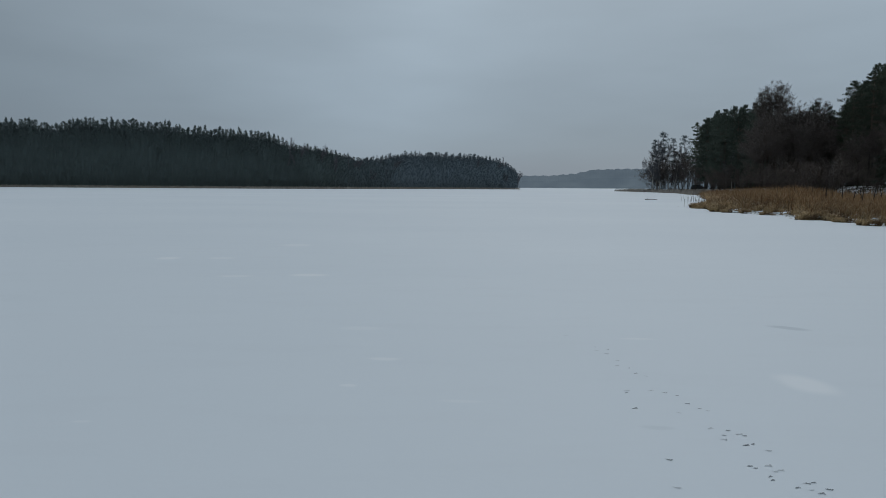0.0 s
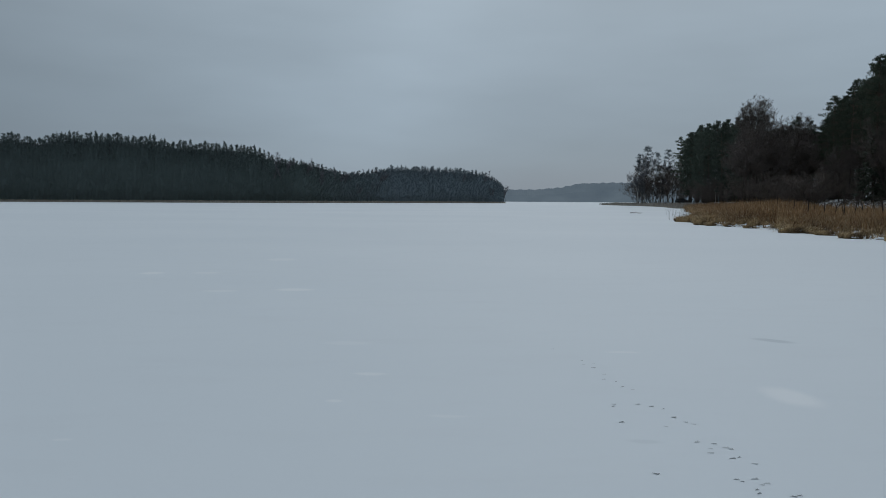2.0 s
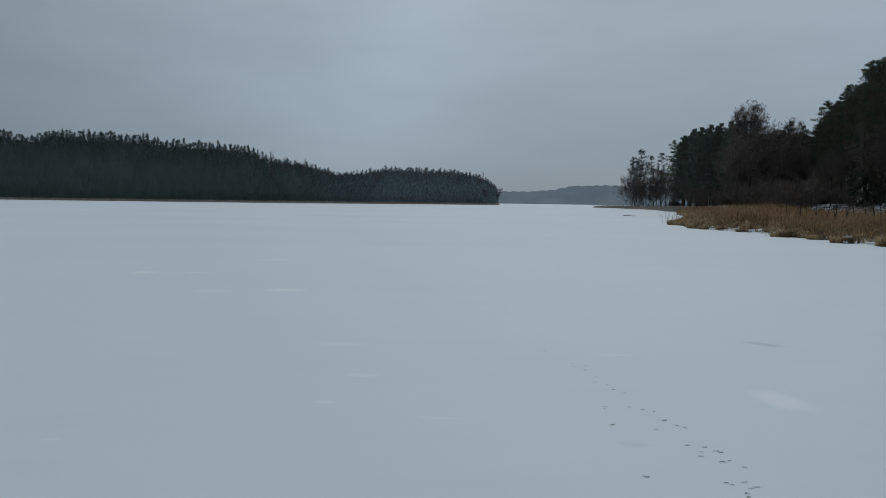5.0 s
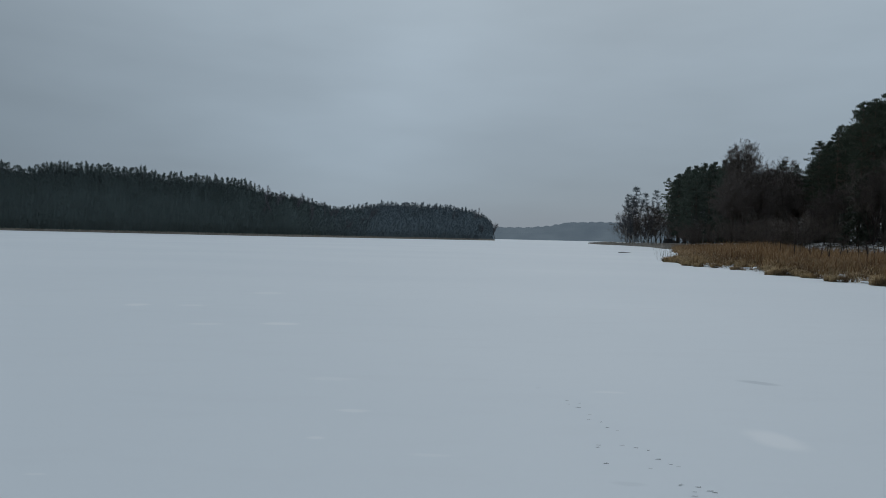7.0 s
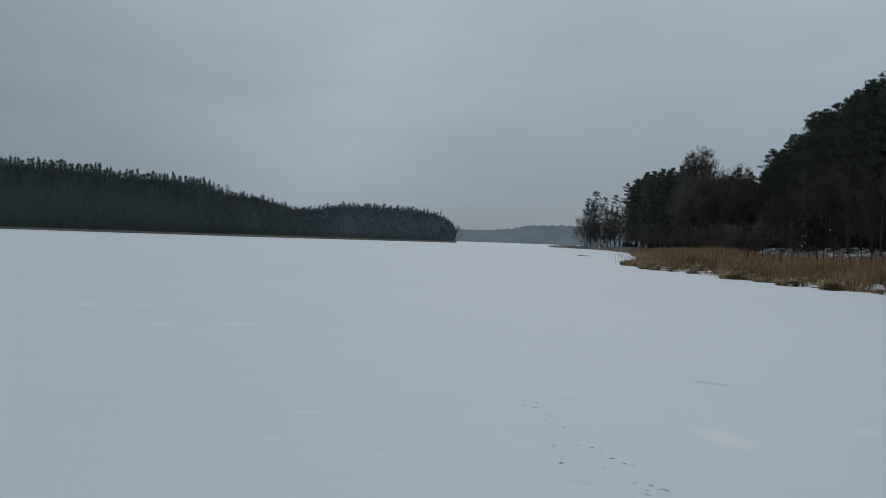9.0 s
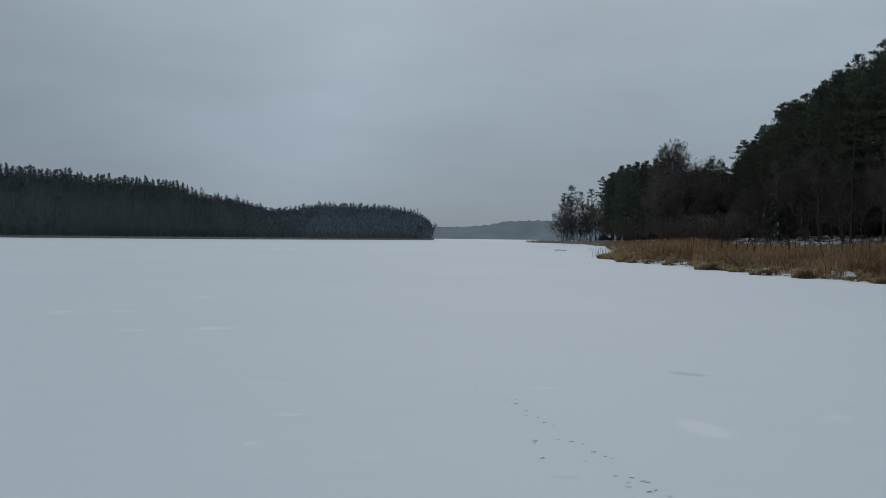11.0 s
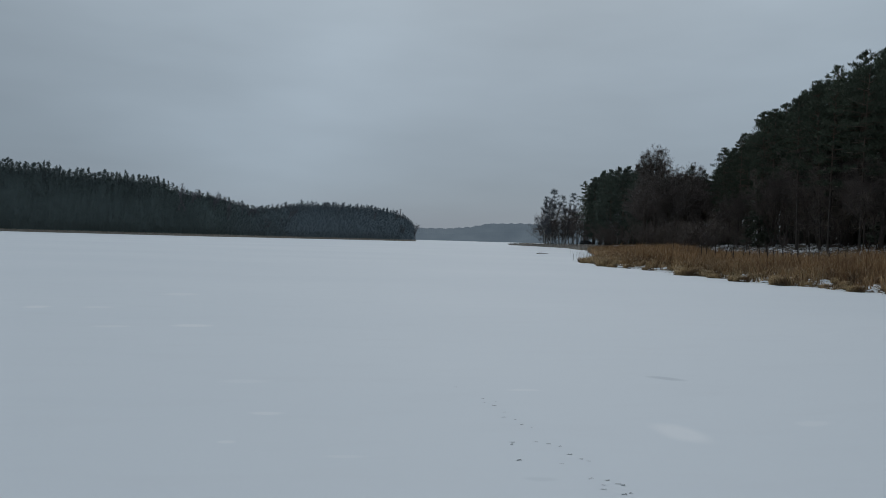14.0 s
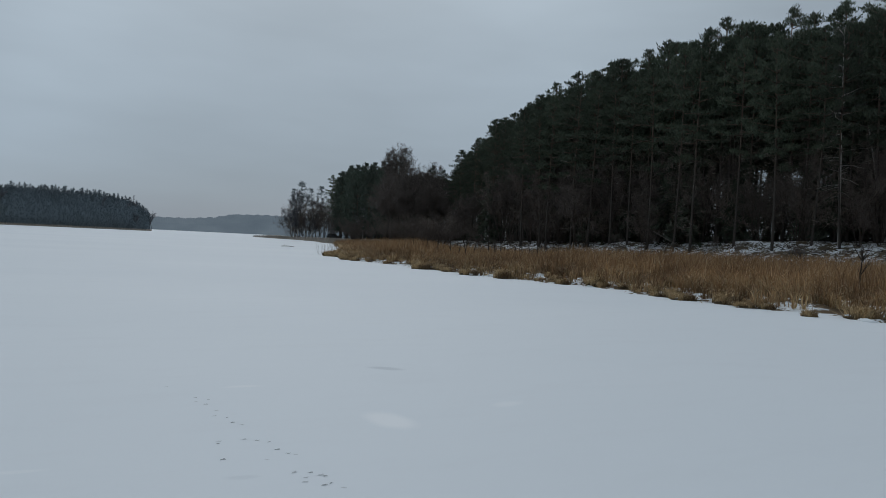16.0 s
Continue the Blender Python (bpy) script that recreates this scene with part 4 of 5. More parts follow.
for i, (az, r, el) in enumerate(((19.8, 204, 5.15), (20.4, 196, 5.65), (21.0, 186, 5.75), (21.7, 180, 5.95), (22.3, 172, 6.0), (22.9, 166, 6.15), (23.5, 160, 6.2), (27.0, 152, 6.05), (27.7, 150, 5.7))):
    x, y = r * math.sin(radians(az)), r * math.cos(radians(az))
    h = 1.6 + r * math.tan(radians(el)) - ground_z(x, y)
    plant(("bushy", i % 2), "pine_tree", BUSHY[i % 2], "bushy dark pine green almost to the ground", "tree", "pines of the shore wood", at_land(x, y, h / 20, i * 91, 0, 1.2))

# dark young conifers under the pines
y = 8.0
while y < 200:
    y += rng.uniform(1.9, 4.2)
    x = float(np.interp(y, FRONT_Y, FRONT_X)) + rng.uniform(2.5, 12)
    if bearing(x, y) < 19.8:
        continue
    k = rng.randint(0, 2)
    plant(("spruce", k), "young_spruce", SPRUCES[k], "dark young spruce growing under the pines", "tree", "understorey spruces", at_land(x, y, rng.uniform(0.45, 1.15), rng.uniform(0, 360)))

for az, r, s in ((39.6, 79, 0.9), (42.0, 75, 0.7), (45.4, 70, 1.0), (46.6, 69, 0.85), (50.4, 67, 0.8), (54.6, 65, 0.7), (31.6, 98, 0.9), (57.8, 64, 0.9), (46.8, 75, 0.8), (47.5, 78, 0.9), (56.6, 70, 0.8), (57.3, 72, 0.8), (40.6, 82, 0.9), (52.4, 70, 0.8)):
    x, y = r * math.sin(radians(az)), r * math.cos(radians(az))
    plant(("spruce", int(r) % 2), "young_spruce", SPRUCES[int(r) % 2], "dark young spruce with drooping branches beside the bank", "tree", "understorey spruces", at_land(x, y, s, r * 40, 0, 1.25))

# leafless alders: a dense brown stand at the bend of the shore, loose ones before the pines
ALDER_LABEL = "leafless brown alder with dense fine twigs"
for i in range(30):
    az, r = rng.uniform(23.3, 28.4), rng.uniform(112, 146)
    x, y = r * math.sin(radians(az)), r * math.cos(radians(az))
    h = (skyline(x, y) - ground_z(x, y)) * rng.uniform(0.78, 1.03)
    k = rng.randint(0, 3)
    plant(("alder", k), "alder_tree", ALDERS[k], ALDER_LABEL, "tree", "alders on the shore", at_land(x, y, h / 14, rng.uniform(0, 360), 0, rng.uniform(1.0, 1.3)))
for i, az in enumerate((24.9, 25.4, 25.9, 26.4, 26.9, 27.5)):
    x, y = 128 * math.sin(radians(az)), 128 * math.cos(radians(az))
    h = (skyline(x, y) - ground_z(x, y)) * rng.uniform(1.03, 1.09)
    plant(("alder", i % 3), "alder_tree", ALDERS[i % 3], ALDER_LABEL, "tree", "alders on the shore", at_land(x, y, h / 14, i * 63, 0, 1.25))
big = at_land(57.2, 127.8, (1.6 + 140 * math.tan(radians(7.8)) - 1.5) / 19, 40, 0, 1.0)
plant(("round", 0), "alder_tree", ROUND, "tall leafless tree with a round open crown above the alders", "tree", "alders on the shore", big)
for az, r, h in ((33.4, 95, 11), (34.3, 93, 12), (35.3, 91, 12.5), (36.0, 89, 12), (36.8, 88, 10.5), (29.6, 104, 8.5), (30.8, 101, 8.5), (32.2, 98, 9.5),
                 (38.2, 75, 8), (36.3, 86, 9.5), (37.4, 84, 9.0), (38.0, 81, 9.5), (38.9, 80, 8.5), (39.6, 79, 9.0), (40.4, 77, 8.0), (41.3, 76, 7.5), (42.2, 74, 7.5), (43.3, 72, 6.5), (44.6, 71, 6.0), (34.9, 88, 10)):
    x, y = r * math.sin(radians(az)), r * math.cos(radians(az))
    k = rng.randint(0, 3)
    plant(("alder", k), "alder_tree", ALDERS[k], ALDER_LABEL, "tree", "alders on the shore", at_land(x, y, h / 14, rng.uniform(0, 360), rng.uniform(-2, 2), rng.uniform(1.0, 1.3)))

# thin leafless undergrowth among the trunks
for i in range(120):
    y = rng.uniform(27, 80)
    x = float(np.interp(y, FRONT_Y, FRONT_X)) + rng.uniform(0.0 if y > 50 else 1.8, 9)
    if i % 3:
        plant(("under", i % 3), "alder_tree", UNDER[i % 3], "thin leafless alder among the pine trunks", "tree", "undergrowth in the wood", at_land(x, y, rng.uniform(0.5, 1.1), rng.uniform(0, 360), 0, 1.1))
    else:
        plant(("thicket", i // 3 % 3), "bare_shrub", THICKETS[i // 3 % 3], "leafless brown shrub among the pine trunks", "shrub", "undergrowth in the wood", at_land(x, y, rng.uniform(0.5, 1.3), rng.uniform(0, 360), 0, 1.2))
for i in range(18):
    az = rng.uniform(30.8, 41.0)
    r = 51.5 / math.sin(radians(az)) + rng.uniform(0, 5)
    x, y = r * math.sin(radians(az)), r * math.cos(radians(az))
    plant(("under", i % 3), "alder_tree", UNDER[i % 3], "thin leafless alder among the pine trunks", "tree", "undergrowth in the wood", at_land(x, y, rng.uniform(0.7, 1.1), rng.uniform(0, 360), 0, 1.1))
# low brush closing the foot of the alder stand
for i in range(26):
    az, r = rng.uniform(21.2, 30.4), rng.uniform(100, 116)
    x, y = r * math.sin(radians(az)), r * math.cos(radians(az))
    if x < shore_x(y) + 1:
        x = float(shore_x(y)) + rng.uniform(1, 4)
    plant(("thicket", i % 3), "bare_shrub", THICKETS[i % 3], "leafless brown shrub at the foot of the alders", "shrub", "shrubs on the bank", at_land(x, y, rng.uniform(0.55, 1.0), rng.uniform(0, 360), 0, 1.3))

# brush along the top of the bank
y = 12.0
while y < 190:
    y += rng.uniform(1.4, 4.0)
    x = float(np.interp(y, FRONT_Y, FRONT_X)) - rng.uniform(0.5, 4.5)
    if bearing(x, y) < 20.3:
        continue
    k = rng.randint(0, 3)
    s = rng.uniform(0.12, 0.36) if y < 70 or 30.4 < bearing(x, y) < 37.8 else rng.uniform(0.45, 1.3)
    plant(("thicket", k), "bare_shrub", THICKETS[k], "leafless brown shrub on the snowy bank", "shrub", "shrubs on the bank", at_land(x, y, s, rng.uniform(0, 360)))

# the open stand at the end of the point
for az, r, el, kind, k, wide in ((16.7, 236, 4.05, "lone", 0, 0.95), (18.2, 238, 3.8, "lone", 1, 0.9), (19.1, 214, 4.85, "pine", 1, 1.1), (19.75, 206, 5.1, "pine", 3, 1.2),
                                 (16.15, 232, 3.5, "lone", 1, 0.75), (17.45, 238, 3.6, "lone", 0, 0.7), (19.1, 216, 1.6, "thicket", 0, 1.3), (19.6, 208, 1.7, "thicket", 1, 1.3), (20.2, 200, 1.8, "thicket", 2, 1.4), (17.2, 240, 3.1, "birch", 1, 0.75), (17.7, 233, 2.3, "thicket", 0, 1.1), (16.5, 241, 2.2, "thicket", 2, 1.2),
                                 (18.6, 226, 2.7, "thicket", 1, 1.1), (16.6, 228, 3.0, "birch", 1, 0.75), (17.9, 236, 2.9, "birch", 0, 0.8), (16.4, 236, 2.6, "thicket", 0, 0.7), (18.1, 229, 2.8, "thicket", 2, 1.0), (18.9, 222, 2.4, "thicket", 2, 1.2), (16.1, 238, 1.9, "thicket", 1, 0.8), (17.0, 230, 1.6, "thicket", 1, 1.3), (16.05, 231, 2.9, "birch", 0, 0.7), (16.35, 234, 3.4, "birch", 1, 0.65), (17.6, 231, 2.6, "birch", 1, 0.8), (18.3, 233, 2.8, "birch", 0, 0.7), (15.95, 234, 1.5, "thicket", 2, 0.9), (17.3, 236, 2.4, "thicket", 0, 1.2), (16.8, 234, 2.4, "thicket", 2, 1.0), (20.6, 190, 3.6, "birch", 1, 0.8), (21.6, 172, 2.5, "birch", 0, 0.7)):
    x, y = r * math.sin(radians(az)), r * math.cos(radians(az))
    h = 1.6 + r * math.tan(radians(el)) - ground_z(x, y)
    if kind == "lone":
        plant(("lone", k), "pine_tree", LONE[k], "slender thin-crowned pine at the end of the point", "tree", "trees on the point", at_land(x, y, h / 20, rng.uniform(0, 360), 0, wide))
    elif kind == "pine":
        plant(("pine", k), "pine_tree", PINES[k], PINE_LABEL, "tree", "pines of the shore wood", at_land(x, y, h / 20, rng.uniform(0, 360), 0, wide))
    elif kind == "birch":
        plant(("birch", k), "birch_tree", BIRCHES[k], "leafless birch with a pale trunk and hanging twigs", "tree", "trees on the point", at_land(x, y, h / 17, rng.uniform(0, 360), 0, wide))
    else:
        plant(("thicket", k), "bare_shrub", THICKETS[k], "tall many-stemmed leafless bush under the trees", "shrub", "shrubs on the bank", at_land(x, y, h / 5, rng.uniform(0, 360), 0, wide))
# one pale trunk before the dark pines
bx, by = 59.5 * math.sin(radians(56.6)), 59.5 * math.cos(radians(56.6))
plant(("slim", 0), "birch_tree", SLIM_BIRCH, "slim leafless birch with a straight pale trunk before the dark pines", "tree", "trees on the point", at_land(bx, by, 0.95, 30, 0, 0.95))

lean_x, lean_y = 62 * math.sin(radians(59.3)), 62 * math.cos(radians(59.3))
plant(("slim", 0), "birch_tree", SLIM_BIRCH, "leaning slim birch with a pale trunk beside the pines", "tree", "trees on the point",
      at_land(lean_x, lean_y) @ Matrix.Rotation(radians(-8), 4, Vector((lean_x, lean_y, 0)).normalized()) @ Matrix.Diagonal((0.85, 0.85, 0.9, 1)))


# ---------------------------------------------------------------- things in the reeds and on the bank
def stem_mesh(seed, h, forks, low=1, reach=0.42):
    rs = np.random.RandomState(seed)
    V, F = [], []
    pts = [np.array([0, 0, -0.1])]
    d = np.array([rs.normal(0, 0.03), rs.normal(0, 0.03), 1.0])
    for i in range(4):
        d = d + rs.normal(0, 0.045, 3)
        pts.append(pts[-1] + d / np.linalg.norm(d) * h / 4)
    tube(V, F, pts, [0.06, 0.05, 0.038, 0.024, 0.01], 5)
    for i in range(forks):
        p = pts[rs.randint(low, 4)] + np.array([0, 0, rs.uniform(0, 0.2) * h / 4])
        a = rs.uniform(0, 6.28)
        s = np.array([math.cos(a) * 0.55, math.sin(a) * 0.55, rs.uniform(0.6, 1.0)]) * rs.uniform(0.18, reach) * h
        tube(V, F, [p, p + s * 0.5 + np.array([0, 0, -0.02]), p + s], [0.02, 0.014, 0.006], 4)
    return mesh_of("sapling", V, F, [DARK_STEM], True)


STEMS = [stem_mesh(300 + k, 2.2, (2, 3, 1, 12)[k], (1, 1, 1, 2)[k], (0.4, 0.42, 0.3, 0.34)[k]) for k in range(4)]
for i, (az, r) in enumerate(((25.9, 62), (27.0, 60), (27.8, 57), (28.8, 52), (29.3, 55), (29.9, 53), (30.5, 56), (32.3, 55), (33.3, 58), (34.4, 52), (35.6, 57), (37.2, 53), (38.5, 56), (40.8, 52), (24.6, 68), (43.2, 50), (31.2, 60), (31.8, 58), (32.8, 62), (33.8, 60), (34.9, 61), (36.1, 59), (36.6, 62), (37.8, 60), (39.3, 58), (30.0, 61), (28.2, 63))):
    k = i % 3
    ob = new("willow_sapling", STEMS[k])
    s = (1.0, 0.9, 1.08, 1.0, 0.85)[i % 5]
    x, y = r * math.sin(radians(az)), r * math.cos(radians(az))
    ob.matrix_basis = pose(x, y, max(0.0, ground_z(x, y)), 0, 0, i * 77) @ Matrix.Diagonal((1.0, 1.0, s, 1))
    tagged(ob, "thin dark leafless willow stem among the reeds", "sapling", "stems in the reeds")
for i in range(40):
    az = 27.2 + i * 0.5 + rng.uniform(-0.25, 0.25)
    x = rng.uniform(38.5, 43.5)
    y = x / math.tan(radians(az))
    ob = new("willow_sapling", STEMS[i % 3])
    s = rng.uniform(0.55, 1.0)
    ob.matrix_basis = pose(x, y, max(0.0, ground_z(x, y)), 0, 0, i * 53) @ Matrix.Diagonal((s * 0.8, s * 0.8, s, 1))
    tagged(ob, "thin dark leafless willow stem at the foot of the snowy bank", "sapling", "stems in the reeds")
ob = tagged(new("willow_bush", STEMS[3]), "small bare forked bush at the reed bed", "shrub")
ob.matrix_basis = pose(25.2, 15.6, 0, 0, 0, 30) @ Matrix.Diagonal((0.9, 0.9, 1.05, 1))


def tussock_meshes(seed):
    """A hummock of matted sedge: a lumpy base darkened for the shadow at its foot, under a mop of bent straw blades."""
    rs = np.random.RandomState(seed)
    V, F = [], []
    rings, seg = 5, 14
    for j in range(rings):
        t = j / (rings - 1)
        for k in range(seg):
            a = 6.283 * k / seg
            r = 0.43 * math.cos(t * 1.45) ** 0.7 * (1 + 0.2 * math.sin(3 * a + seed) + 0.12 * math.sin(7 * a + 2 * seed) + rs.uniform(-0.1, 0.1))
            V.append((r * math.cos(a), r * math.sin(a), -0.03 + 0.15 * math.sin(t * 1.57) + rs.uniform(-0.015, 0.015)))
    for j in range(rings - 1):
        for k in range(seg):
            a, b = j * seg + k, j * seg + (k + 1) % seg
            F.append((a, b, b + seg, a + seg))
    F.append(tuple((rings - 1) * seg + k for k in range(seg)))
    base = mesh_of("hummock", V, F, [ROOT_SHADE], True)
    n = 460
    a, q = rs.uniform(0, 6.28, n), 0.44 * np.sqrt(rs.uniform(0, 1, n))
    tr = blades(rs, q * np.cos(a), q * np.sin(a), 0.12 * (1 - q / 0.55), rs.uniform(0.12, 0.46, n), rs.uniform(0.016, 0.040, n), 1.05)
    return base, tri_mesh("mop", tr, REED_EDGE)


TUSSOCKS = [tussock_meshes(400 + k) for k in range(4)]
caps = []
y = -2.0
while y < 56.5:
    y += rng.uniform(0.32, 0.95)
    if math.sin(y * 1.7) + math.sin(y * 0.71 + 1) < -1.15:
        continue
    x = float(reed_left(y)) + rng.choice((-0.1, 0.15, 0.4, 0.9, 1.5)) + rng.uniform(-0.2, 0.2)
    k = rng.randint(0, 4)
    s = rng.uniform(0.45, 1.25)
    if rng.uniform() < 0.6:
        for n in range(rng.randint(1, 5)):
            caps.append((x + rng.uniform(-0.2, 0.4) * s, y + rng.uniform(-0.5, 0.5) * s, 0.06 * s + float(bench_z(x, y)), s * rng.uniform(0.12, 0.36)))
    m = pose(x, y, max(0.0, float(bench_z(x, y)) - 0.02), 0, 0, rng.uniform(-40, 40)) @ Matrix.Diagonal((s * 0.9, s * rng.uniform(0.8, 1.4), s * rng.uniform(0.55, 1.0), 1))
    plant(("tussock", k), "sedge_tussock", TUSSOCKS[k], "matted straw-brown sedge tussock at the ice edge", "tussock", "tussocks at the reed edge", m)
# the spit of tussocks at the end of the bed
for az, r, s in ((19.15, 60.5, 0.9), (19.4, 58.5, 1.1), (19.75, 59.5, 1.3), (20.1, 57.5, 1.2), (20.5, 58.5, 1.4), (20.9, 56.5, 1.2), (21.4, 57.0, 1.3)):
    m = pose(r * math.sin(radians(az)), r * math.cos(radians(az)), 0, 0, 0, r * 70) @ Matrix.Diagonal((s, s * 1.2, s, 1))
    plant(("tussock", int(r) % 4), "sedge_tussock", TUSSOCKS[int(r) % 4], "matted straw-brown sedge tussock at the ice edge", "tussock", "tussocks at the reed edge", m)
m = pose(19.1, 13.2, -0.02, 0, 0, 20) @ Matrix.Diagonal((0.42, 0.5, 0.6, 1))
plant(("tussock", 2), "sedge_tussock", TUSSOCKS[2], "small grey grass tuft standing alone on the ice", "tussock", "tussocks at the reed edge", m)


def clump_mesh(seed):
    """A lump of drifted snow caught between the reed tufts."""
    rs = np.random.RandomState(seed)
    V, F = [], []
    rings, seg = 4, 12
    for j in range(rings):
        t = j / (rings - 1)
        for k in range(seg):
            a = 6.283 * k / seg
            r = 0.42 * (1 - t ** 1.6 * 0.9) * (1 + 0.3 * math.sin(2 * a + seed) + 0.2 * math.sin(5 * a + 3 * seed) + rs.uniform(-0.16, 0.16))
            V.append((r * math.cos(a), r * math.sin(a), -0.02 + 0.17 * math.sin(t * 1.57) + rs.uniform(-0.03, 0.03)))
    for j in range(rings - 1):
        for k in range(seg):
            a, b = j * seg + k, j * seg + (k + 1) % seg
            F.append((a, b, b + seg, a + seg))
    F.append(tuple((rings - 1) * seg + k for k in range(seg)))
    return mesh_of("snow_clump", V, F, [SNOW], True)


CLUMPS = [clump_mesh(450 + k) for k in range(4)]
for i in range(150):
    y = rng.uniform(8, 56)
    x = float(reed_left(y)) + rng.uniform(0.0, 2.2)
    s = rng.uniform(0.14, 0.5)
    ob = new("snow_clump", CLUMPS[i % 4])
    ob.matrix_basis = pose(x, y, max(0.0, float(bench_z(x, y)) - 0.02), 0, 0, rng.uniform(0, 360)) @ Matrix.Diagonal((s, s * 1.3, s * rng.uniform(0.7, 1.4), 1))
    tagged(ob, "lump of drifted snow caught between sedge tufts", "snow", "snow in the reed edge")
for i, (x, y, z, s) in enumerate(caps):
    ob = new("snow_clump", CLUMPS[i % 4])
    ob.matrix_basis = pose(x, y, z, 0, 0, i * 50) @ Matrix.Diagonal((s, s * 1.5, s * 0.9, 1))
    tagged(ob, "cap of snow lying on a sedge tussock", "snow", "snow in the reed edge")


def log_mesh(seed, ln, r):
    rs = np.random.RandomState(seed)
    V, F = [], []
    pts = [np.array([t * ln, rs.normal(0, 0.03), rs.normal(0, 0.02)]) for t in np.linspace(0, 1, 6)]
    tube(V, F, pts, list(np.linspace(r, r * 0.6, 6)), 8)
    for i in range(3):
        p = pts[rs.randint(1, 5)]
        tube(V, F, [p, p + np.array([0.1, rs.uniform(-0.3, 0.3), rs.uniform(0.1, 0.35)])], [r * 0.3, r * 0.12], 5)
    return mesh_of("fallen_log", V, F, [GREY_WOOD], True)


for az, r, ln, rad, turn, lift, pitch in ((41.8, 64.0, 3.6, 0.13, -35, 0.12, -2), (43.2, 63.5, 2.6, 0.09, -30, 0.25, 4), (47.0, 60.5, 3.2, 0.12, -42, 0.12, 2), (53.5, 58, 2.4, 0.10, -50, 0.1, 3)):
    x, y = r * math.sin(radians(az)), r * math.cos(radians(az))
    ob = new("fallen_log", log_mesh(int(az * 10), ln, rad))
    ob.matrix_basis = pose(x, y, ground_z(x, y) + lift, 0, -pitch, turn)
    tagged(ob, "grey fallen log lying on the snowy bank", "log", "fallen wood")
ob = new("leaning_pole", log_mesh(77, 3.4, 0.045))
ob.matrix_basis = pose(48.2, 45.3, ground_z(48.2, 45.3) - 0.05, 0, -27, 135)
tagged(ob, "pale barkless dead pole leaning over the bank", "dead wood", "fallen wood")
ob = new("fallen_branch", log_mesh(78, 1.5, 0.05))
ob.matrix_basis = pose(25.2, 90.8, 0.05, 0, 0, -8)
tagged(ob, "dark branch lying on the ice", "branch")
for x, y, s in ((61.0, 249.5, 0.16), (60.2, 251.0, 0.2), (62.0, 247.0, 0.14)):
    plant(("thicket", 0), "bare_shrub", THICKETS[0], "low dark brush at the tip of the spit", "shrub", "shrubs on the bank", at_land(x, y, s, s * 900, 0, 2.2))


def bank_litter():
    """Dark fallen twigs, grass and scraps of bark strewn over the snowy bank."""
    rs = np.random.RandomState(9)
    n = 1500
    y = rs.uniform(14, 92, n)
    x = shore_x(y) + rs.uniform(0.2, 10, n)
    z = land_z(x, y) + 0.02
    a, ln = rs.uniform(0, 6.28, n), rs.uniform(0.15, 0.8, n) ** 1.3
    d = np.stack([np.cos(a), np.sin(a), rs.uniform(0.0, 0.5, n)], 1) * ln[:, None]
    s = np.stack([-np.sin(a) * 0.4, np.cos(a) * 0.4, np.full(n, 0.9)], 1) * rs.uniform(0.02, 0.07, n)[:, None]
    p = np.stack([x, y, z], 1)
    tagged(new("bank_litter", tri_mesh("bank_litter", np.stack([p - s, p + s, p + d], 1), DARK_STEM)), "dark twigs and litter strewn over the snowy bank", "litter", kind="stuff")


bank_litter()


def stray_stalks():
    """A few tall dead stalks standing apart off the end of the reed bed."""
    rs = np.random.RandomState(8)
    n = 46
    y = rs.uniform(60, 84, n)
    x = reed_left(y) - rs.uniform(0.1, 2.6, n) + 0.4
    me = tri_mesh("stray_stalks", blades(rs, x, y, np.zeros(n), rs.uniform(0.5, 1.4, n), np.full(n, 0.022), 0.3), DARK_STEM)
    tagged(new("stray_stalks", me), "scattered dark reed stalks standing in the snow", "reeds", kind="stuff")


stray_stalks()


# ---------------------------------------------------------------- parked car on the point
def box_loft(name, sections, mat, bevel=0.0):
    """A closed body lofted through cross-sections given as (x, half width, z low, z high)."""
    bm = bmesh.new()
    rings = []
    for x, w, z0, z1 in sections:
        rings.append([bm.verts.new(p) for p in ((x, -w, z0), (x, w, z0), (x, w * 0.96, z1), (x, -w * 0.96, z1))])
    for a, b in zip(rings, rings[1:]):
        for k in range(4):
            bm.faces.new((a[k], a[(k + 1) % 4], b[(k + 1) % 4], b[k]))
    bm.faces.new(rings[0][::-1])
    bm.faces.new(rings[-1])
    bmesh.ops.recalc_face_normals(bm, faces=bm.faces)
    if bevel:
        bmesh.ops.bevel(bm, geom=bm.edges[:], offset=bevel, segments=2, affect="EDGES")
    me = bpy.data.meshes.new(name)
    bm.to_mesh(me)
    bm.free()
    me.materials.append(mat)
    return me


paint = Mat("dark_car_paint", 0.35)
paint.b.inputs["Specular IOR Level"].default_value = 0.5
paint.colour(paint.mix(paint.noise(8, 3), (0.02, 0.022, 0.026), (0.035, 0.037, 0.04)))
glass = Mat("car_glass", 0.08)
glass.colour((0.03, 0.035, 0.04))
glass.b.inputs["Specular IOR Level"].default_value = 0.6
tyre = Mat("tyre_rubber", 0.9)
tyre.colour(tyre.mix(tyre.noise(20, 3), (0.015, 0.015, 0.015), (0.03, 0.03, 0.03)))
rime = Mat("crusted_snow", 0.7)
rime.colour(rime.mix(rime.noise(6, 4), (0.70, 0.73, 0.76), (0.84, 0.86, 0.88)))


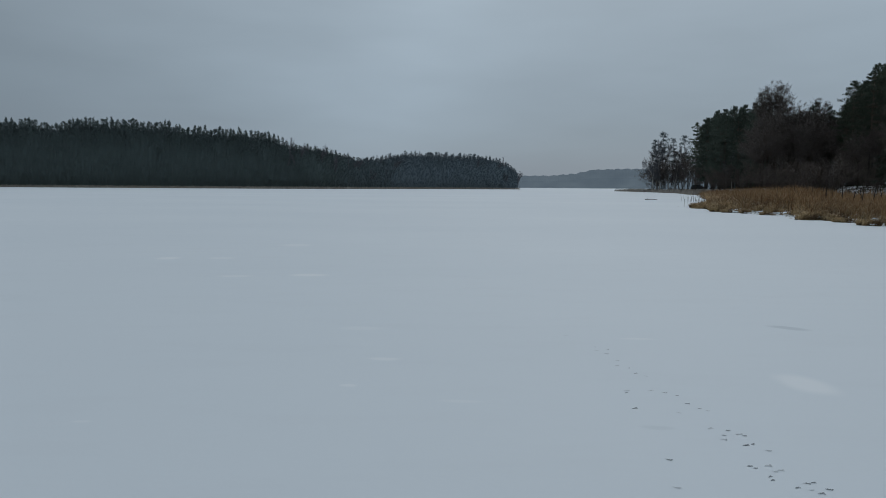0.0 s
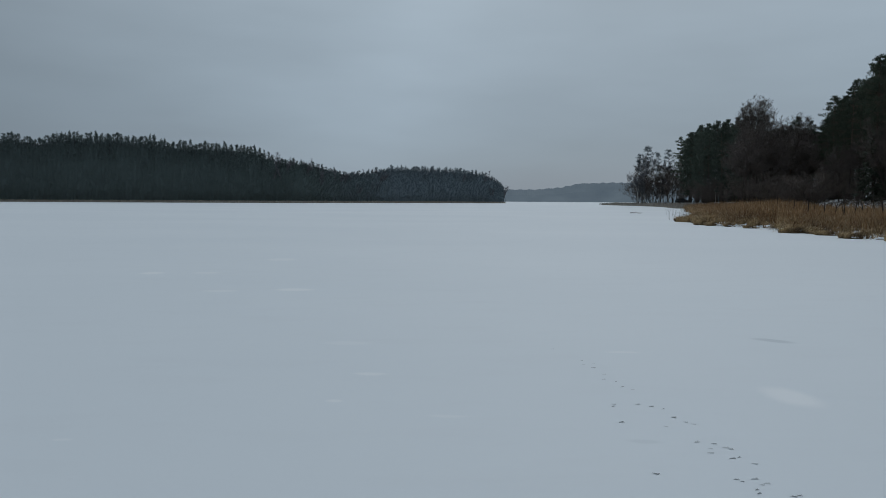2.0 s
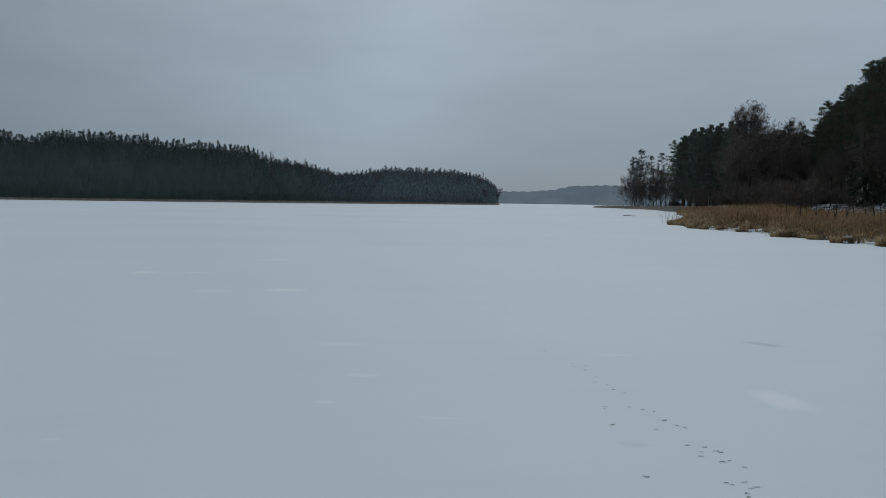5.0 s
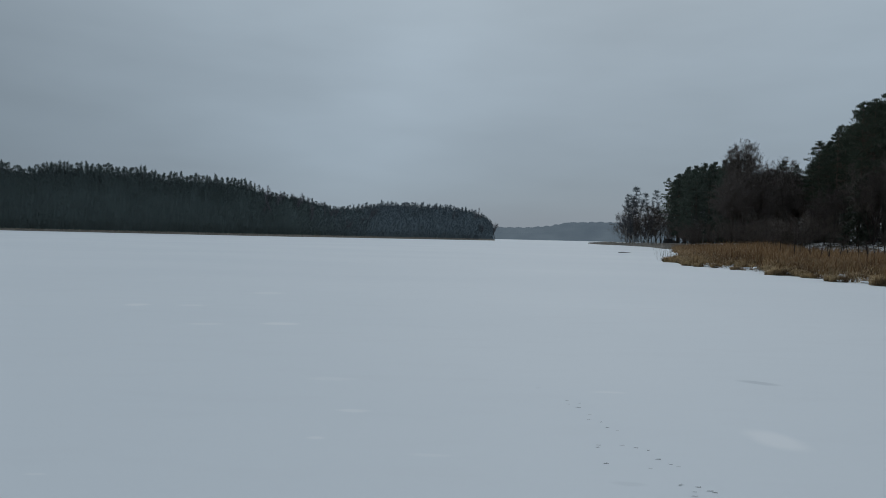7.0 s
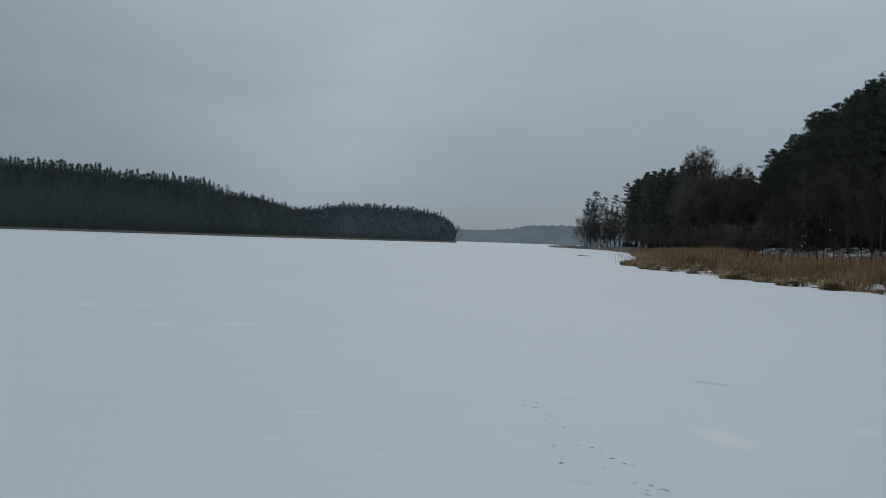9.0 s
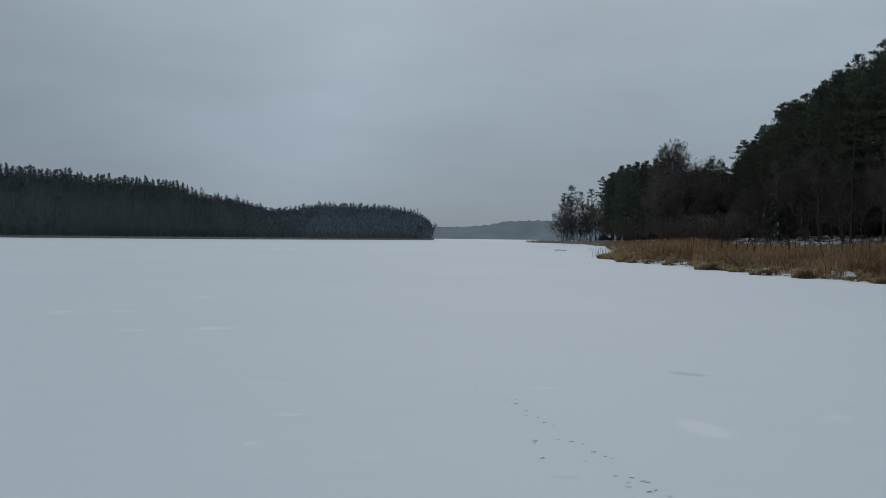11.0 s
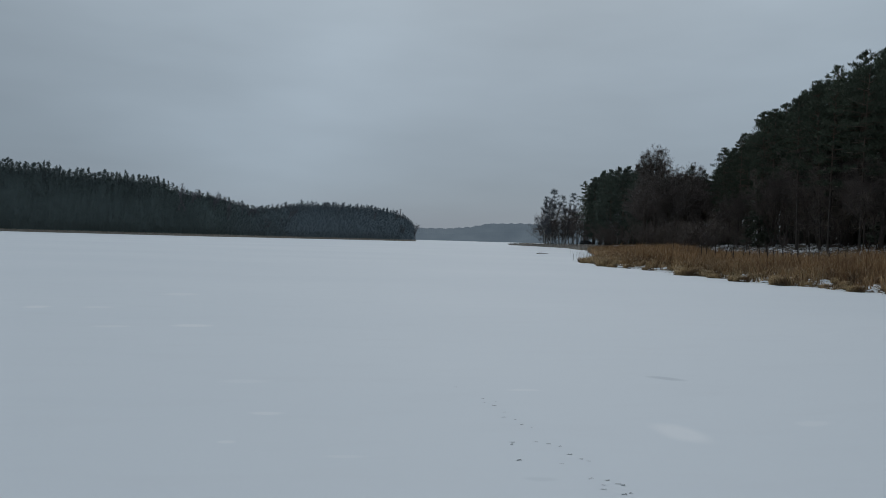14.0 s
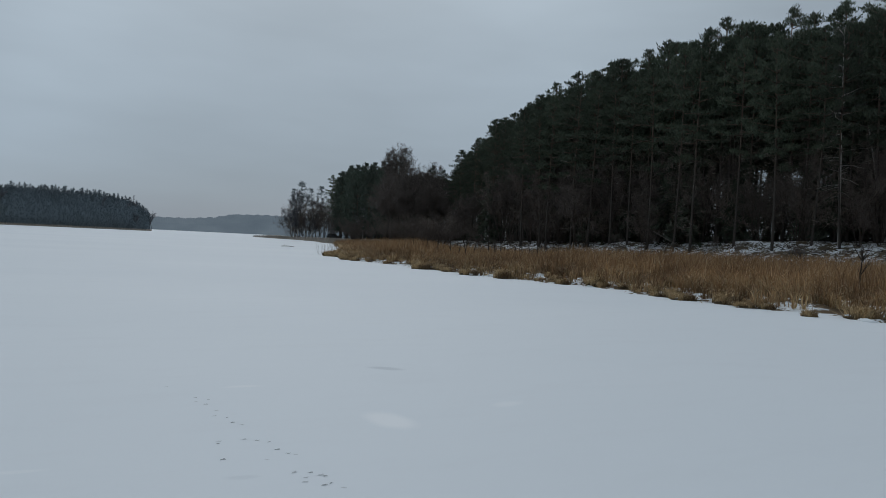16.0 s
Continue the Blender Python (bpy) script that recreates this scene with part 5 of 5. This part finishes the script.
def car():
    root = new("parked_car")
    part("body", box_loft("body", ((-2.15, 0.78, 0.35, 0.85), (-1.9, 0.86, 0.25, 0.95), (-0.6, 0.88, 0.22, 0.98), (0.9, 0.88, 0.22, 0.95), (1.8, 0.85, 0.25, 0.82), (2.15, 0.76, 0.35, 0.68)), paint.m, 0.05), root)
    part("cabin", box_loft("cabin", ((-1.95, 0.72, 0.93, 1.0), (-1.5, 0.70, 0.93, 1.42), (0.1, 0.70, 0.93, 1.46), (1.0, 0.74, 0.93, 0.98)), glass.m, 0.03), root, "dark glazed cabin")
    part("roof", box_loft("roof", ((-1.5, 0.66, 1.425, 1.465), (-0.7, 0.68, 1.44, 1.49), (0.1, 0.66, 1.455, 1.485)), paint.m, 0.01), root)
    part("snow_cover", box_loft("snow_cover", ((-1.45, 0.6, 1.47, 1.52), (-0.7, 0.64, 1.485, 1.56), (0.05, 0.6, 1.48, 1.53)), rime.m, 0.02), root, "thin snow lying on the roof")
    V, F = [], []
    tube(V, F, [np.array([0, -0.1, 0]), np.array([0, 0.1, 0])], [0.31, 0.31], 16)
    wheel = mesh_of("wheel", V, F, [tyre.m])
    for x in (-1.35, 1.35):
        for y in (-0.8, 0.8):
            part("wheel", wheel, root).location = (x, y, 0.31)
    cx, cy = 71.8, 204.6
    root.matrix_basis = pose(cx, cy, ground_z(cx, cy), 0, 0, -20)
    tagged(root, "dark parked car with snow on its roof under the trees", "car")


car()

# ---------------------------------------------------------------- animal tracks on the ice
TRACKS = ((1.53, 7.14), (1.51, 6.98), (1.63, 7.03), (1.58, 6.85), (1.62, 6.58), (1.57, 6.39), (1.66, 6.31), (1.67, 6.13), (1.73, 6.04), (1.46, 5.6), (1.44, 5.54), (1.4, 5.14), (1.65, 5.6),
          (1.74, 5.54), (1.81, 5.47), (1.82, 5.26), (1.87, 5.14), (1.91, 5.09), (1.69, 5.04), (1.79, 4.71), (1.89, 4.67), (1.83, 4.58), (1.8, 4.5), (1.94, 4.6), (1.96, 4.57), (1.9, 4.4), (1.95, 4.42),
          (2.0, 4.31), (1.34, 4.15), (1.78, 4.06), (1.8, 4.03), (1.89, 4.07), (1.89, 3.98), (1.93, 4.0), (1.83, 3.91), (1.82, 3.86), (1.26, 3.75), (1.91, 3.76), (1.99, 3.82), (2.03, 3.83), (1.97, 3.73),
          (2.07, 3.74), (2.0, 3.69), (1.34, 7.71))
FAINT = {1, 4, 5, 8, 9, 12, 17, 18, 19, 21, 22, 23, 27, 31, 32, 33, 36, 40, 43}


def print_mesh(seed, mat):
    """A small print: a ragged flat patch with toe marks, the shade of its hollow painted as colour."""
    rs = np.random.RandomState(seed)
    V, F = [], []
    for cx, cy, rx, ry in ((0, 0, 0.020, 0.016), (0.024, 0.013, 0.010, 0.009), (0.021, -0.014, 0.008, 0.007), (-0.024, rs.uniform(-0.01, 0.01), 0.009, 0.005)):
        n, start = 11, len(V)
        for k in range(n):
            a = 6.283 * k / n
            q = 1 + rs.uniform(-0.3, 0.3)
            V.append((cx + rx * q * math.cos(a), cy + ry * q * math.sin(a), 0.0008 + rs.uniform(0, 0.0003)))
        V.append((cx, cy, 0.0004))
        F += [(start + k, start + (k + 1) % n, start + n) for k in range(n)]
    return mesh_of("footprint", V, F, [mat])


DEEP = [print_mesh(500 + k, PRINT) for k in range(4)]
SOFT = [print_mesh(510 + k, PRINT_SOFT) for k in range(4)]
for i, (x, y) in enumerate(TRACKS):
    faint = i in FAINT
    s = rng.uniform(0.38, 0.66)
    ob = new("footprint", (SOFT if faint else DEEP)[i % 4])
    ob.matrix_basis = pose(x, y, 0.0012, 0, 0, rng.uniform(-30, 30)) @ Matrix.Diagonal((s * 1.15, s, 1, 1))
    tagged(ob, "faint animal print in the snow" if faint else "small dark animal print pressed into the snow", "footprint", "animal tracks")
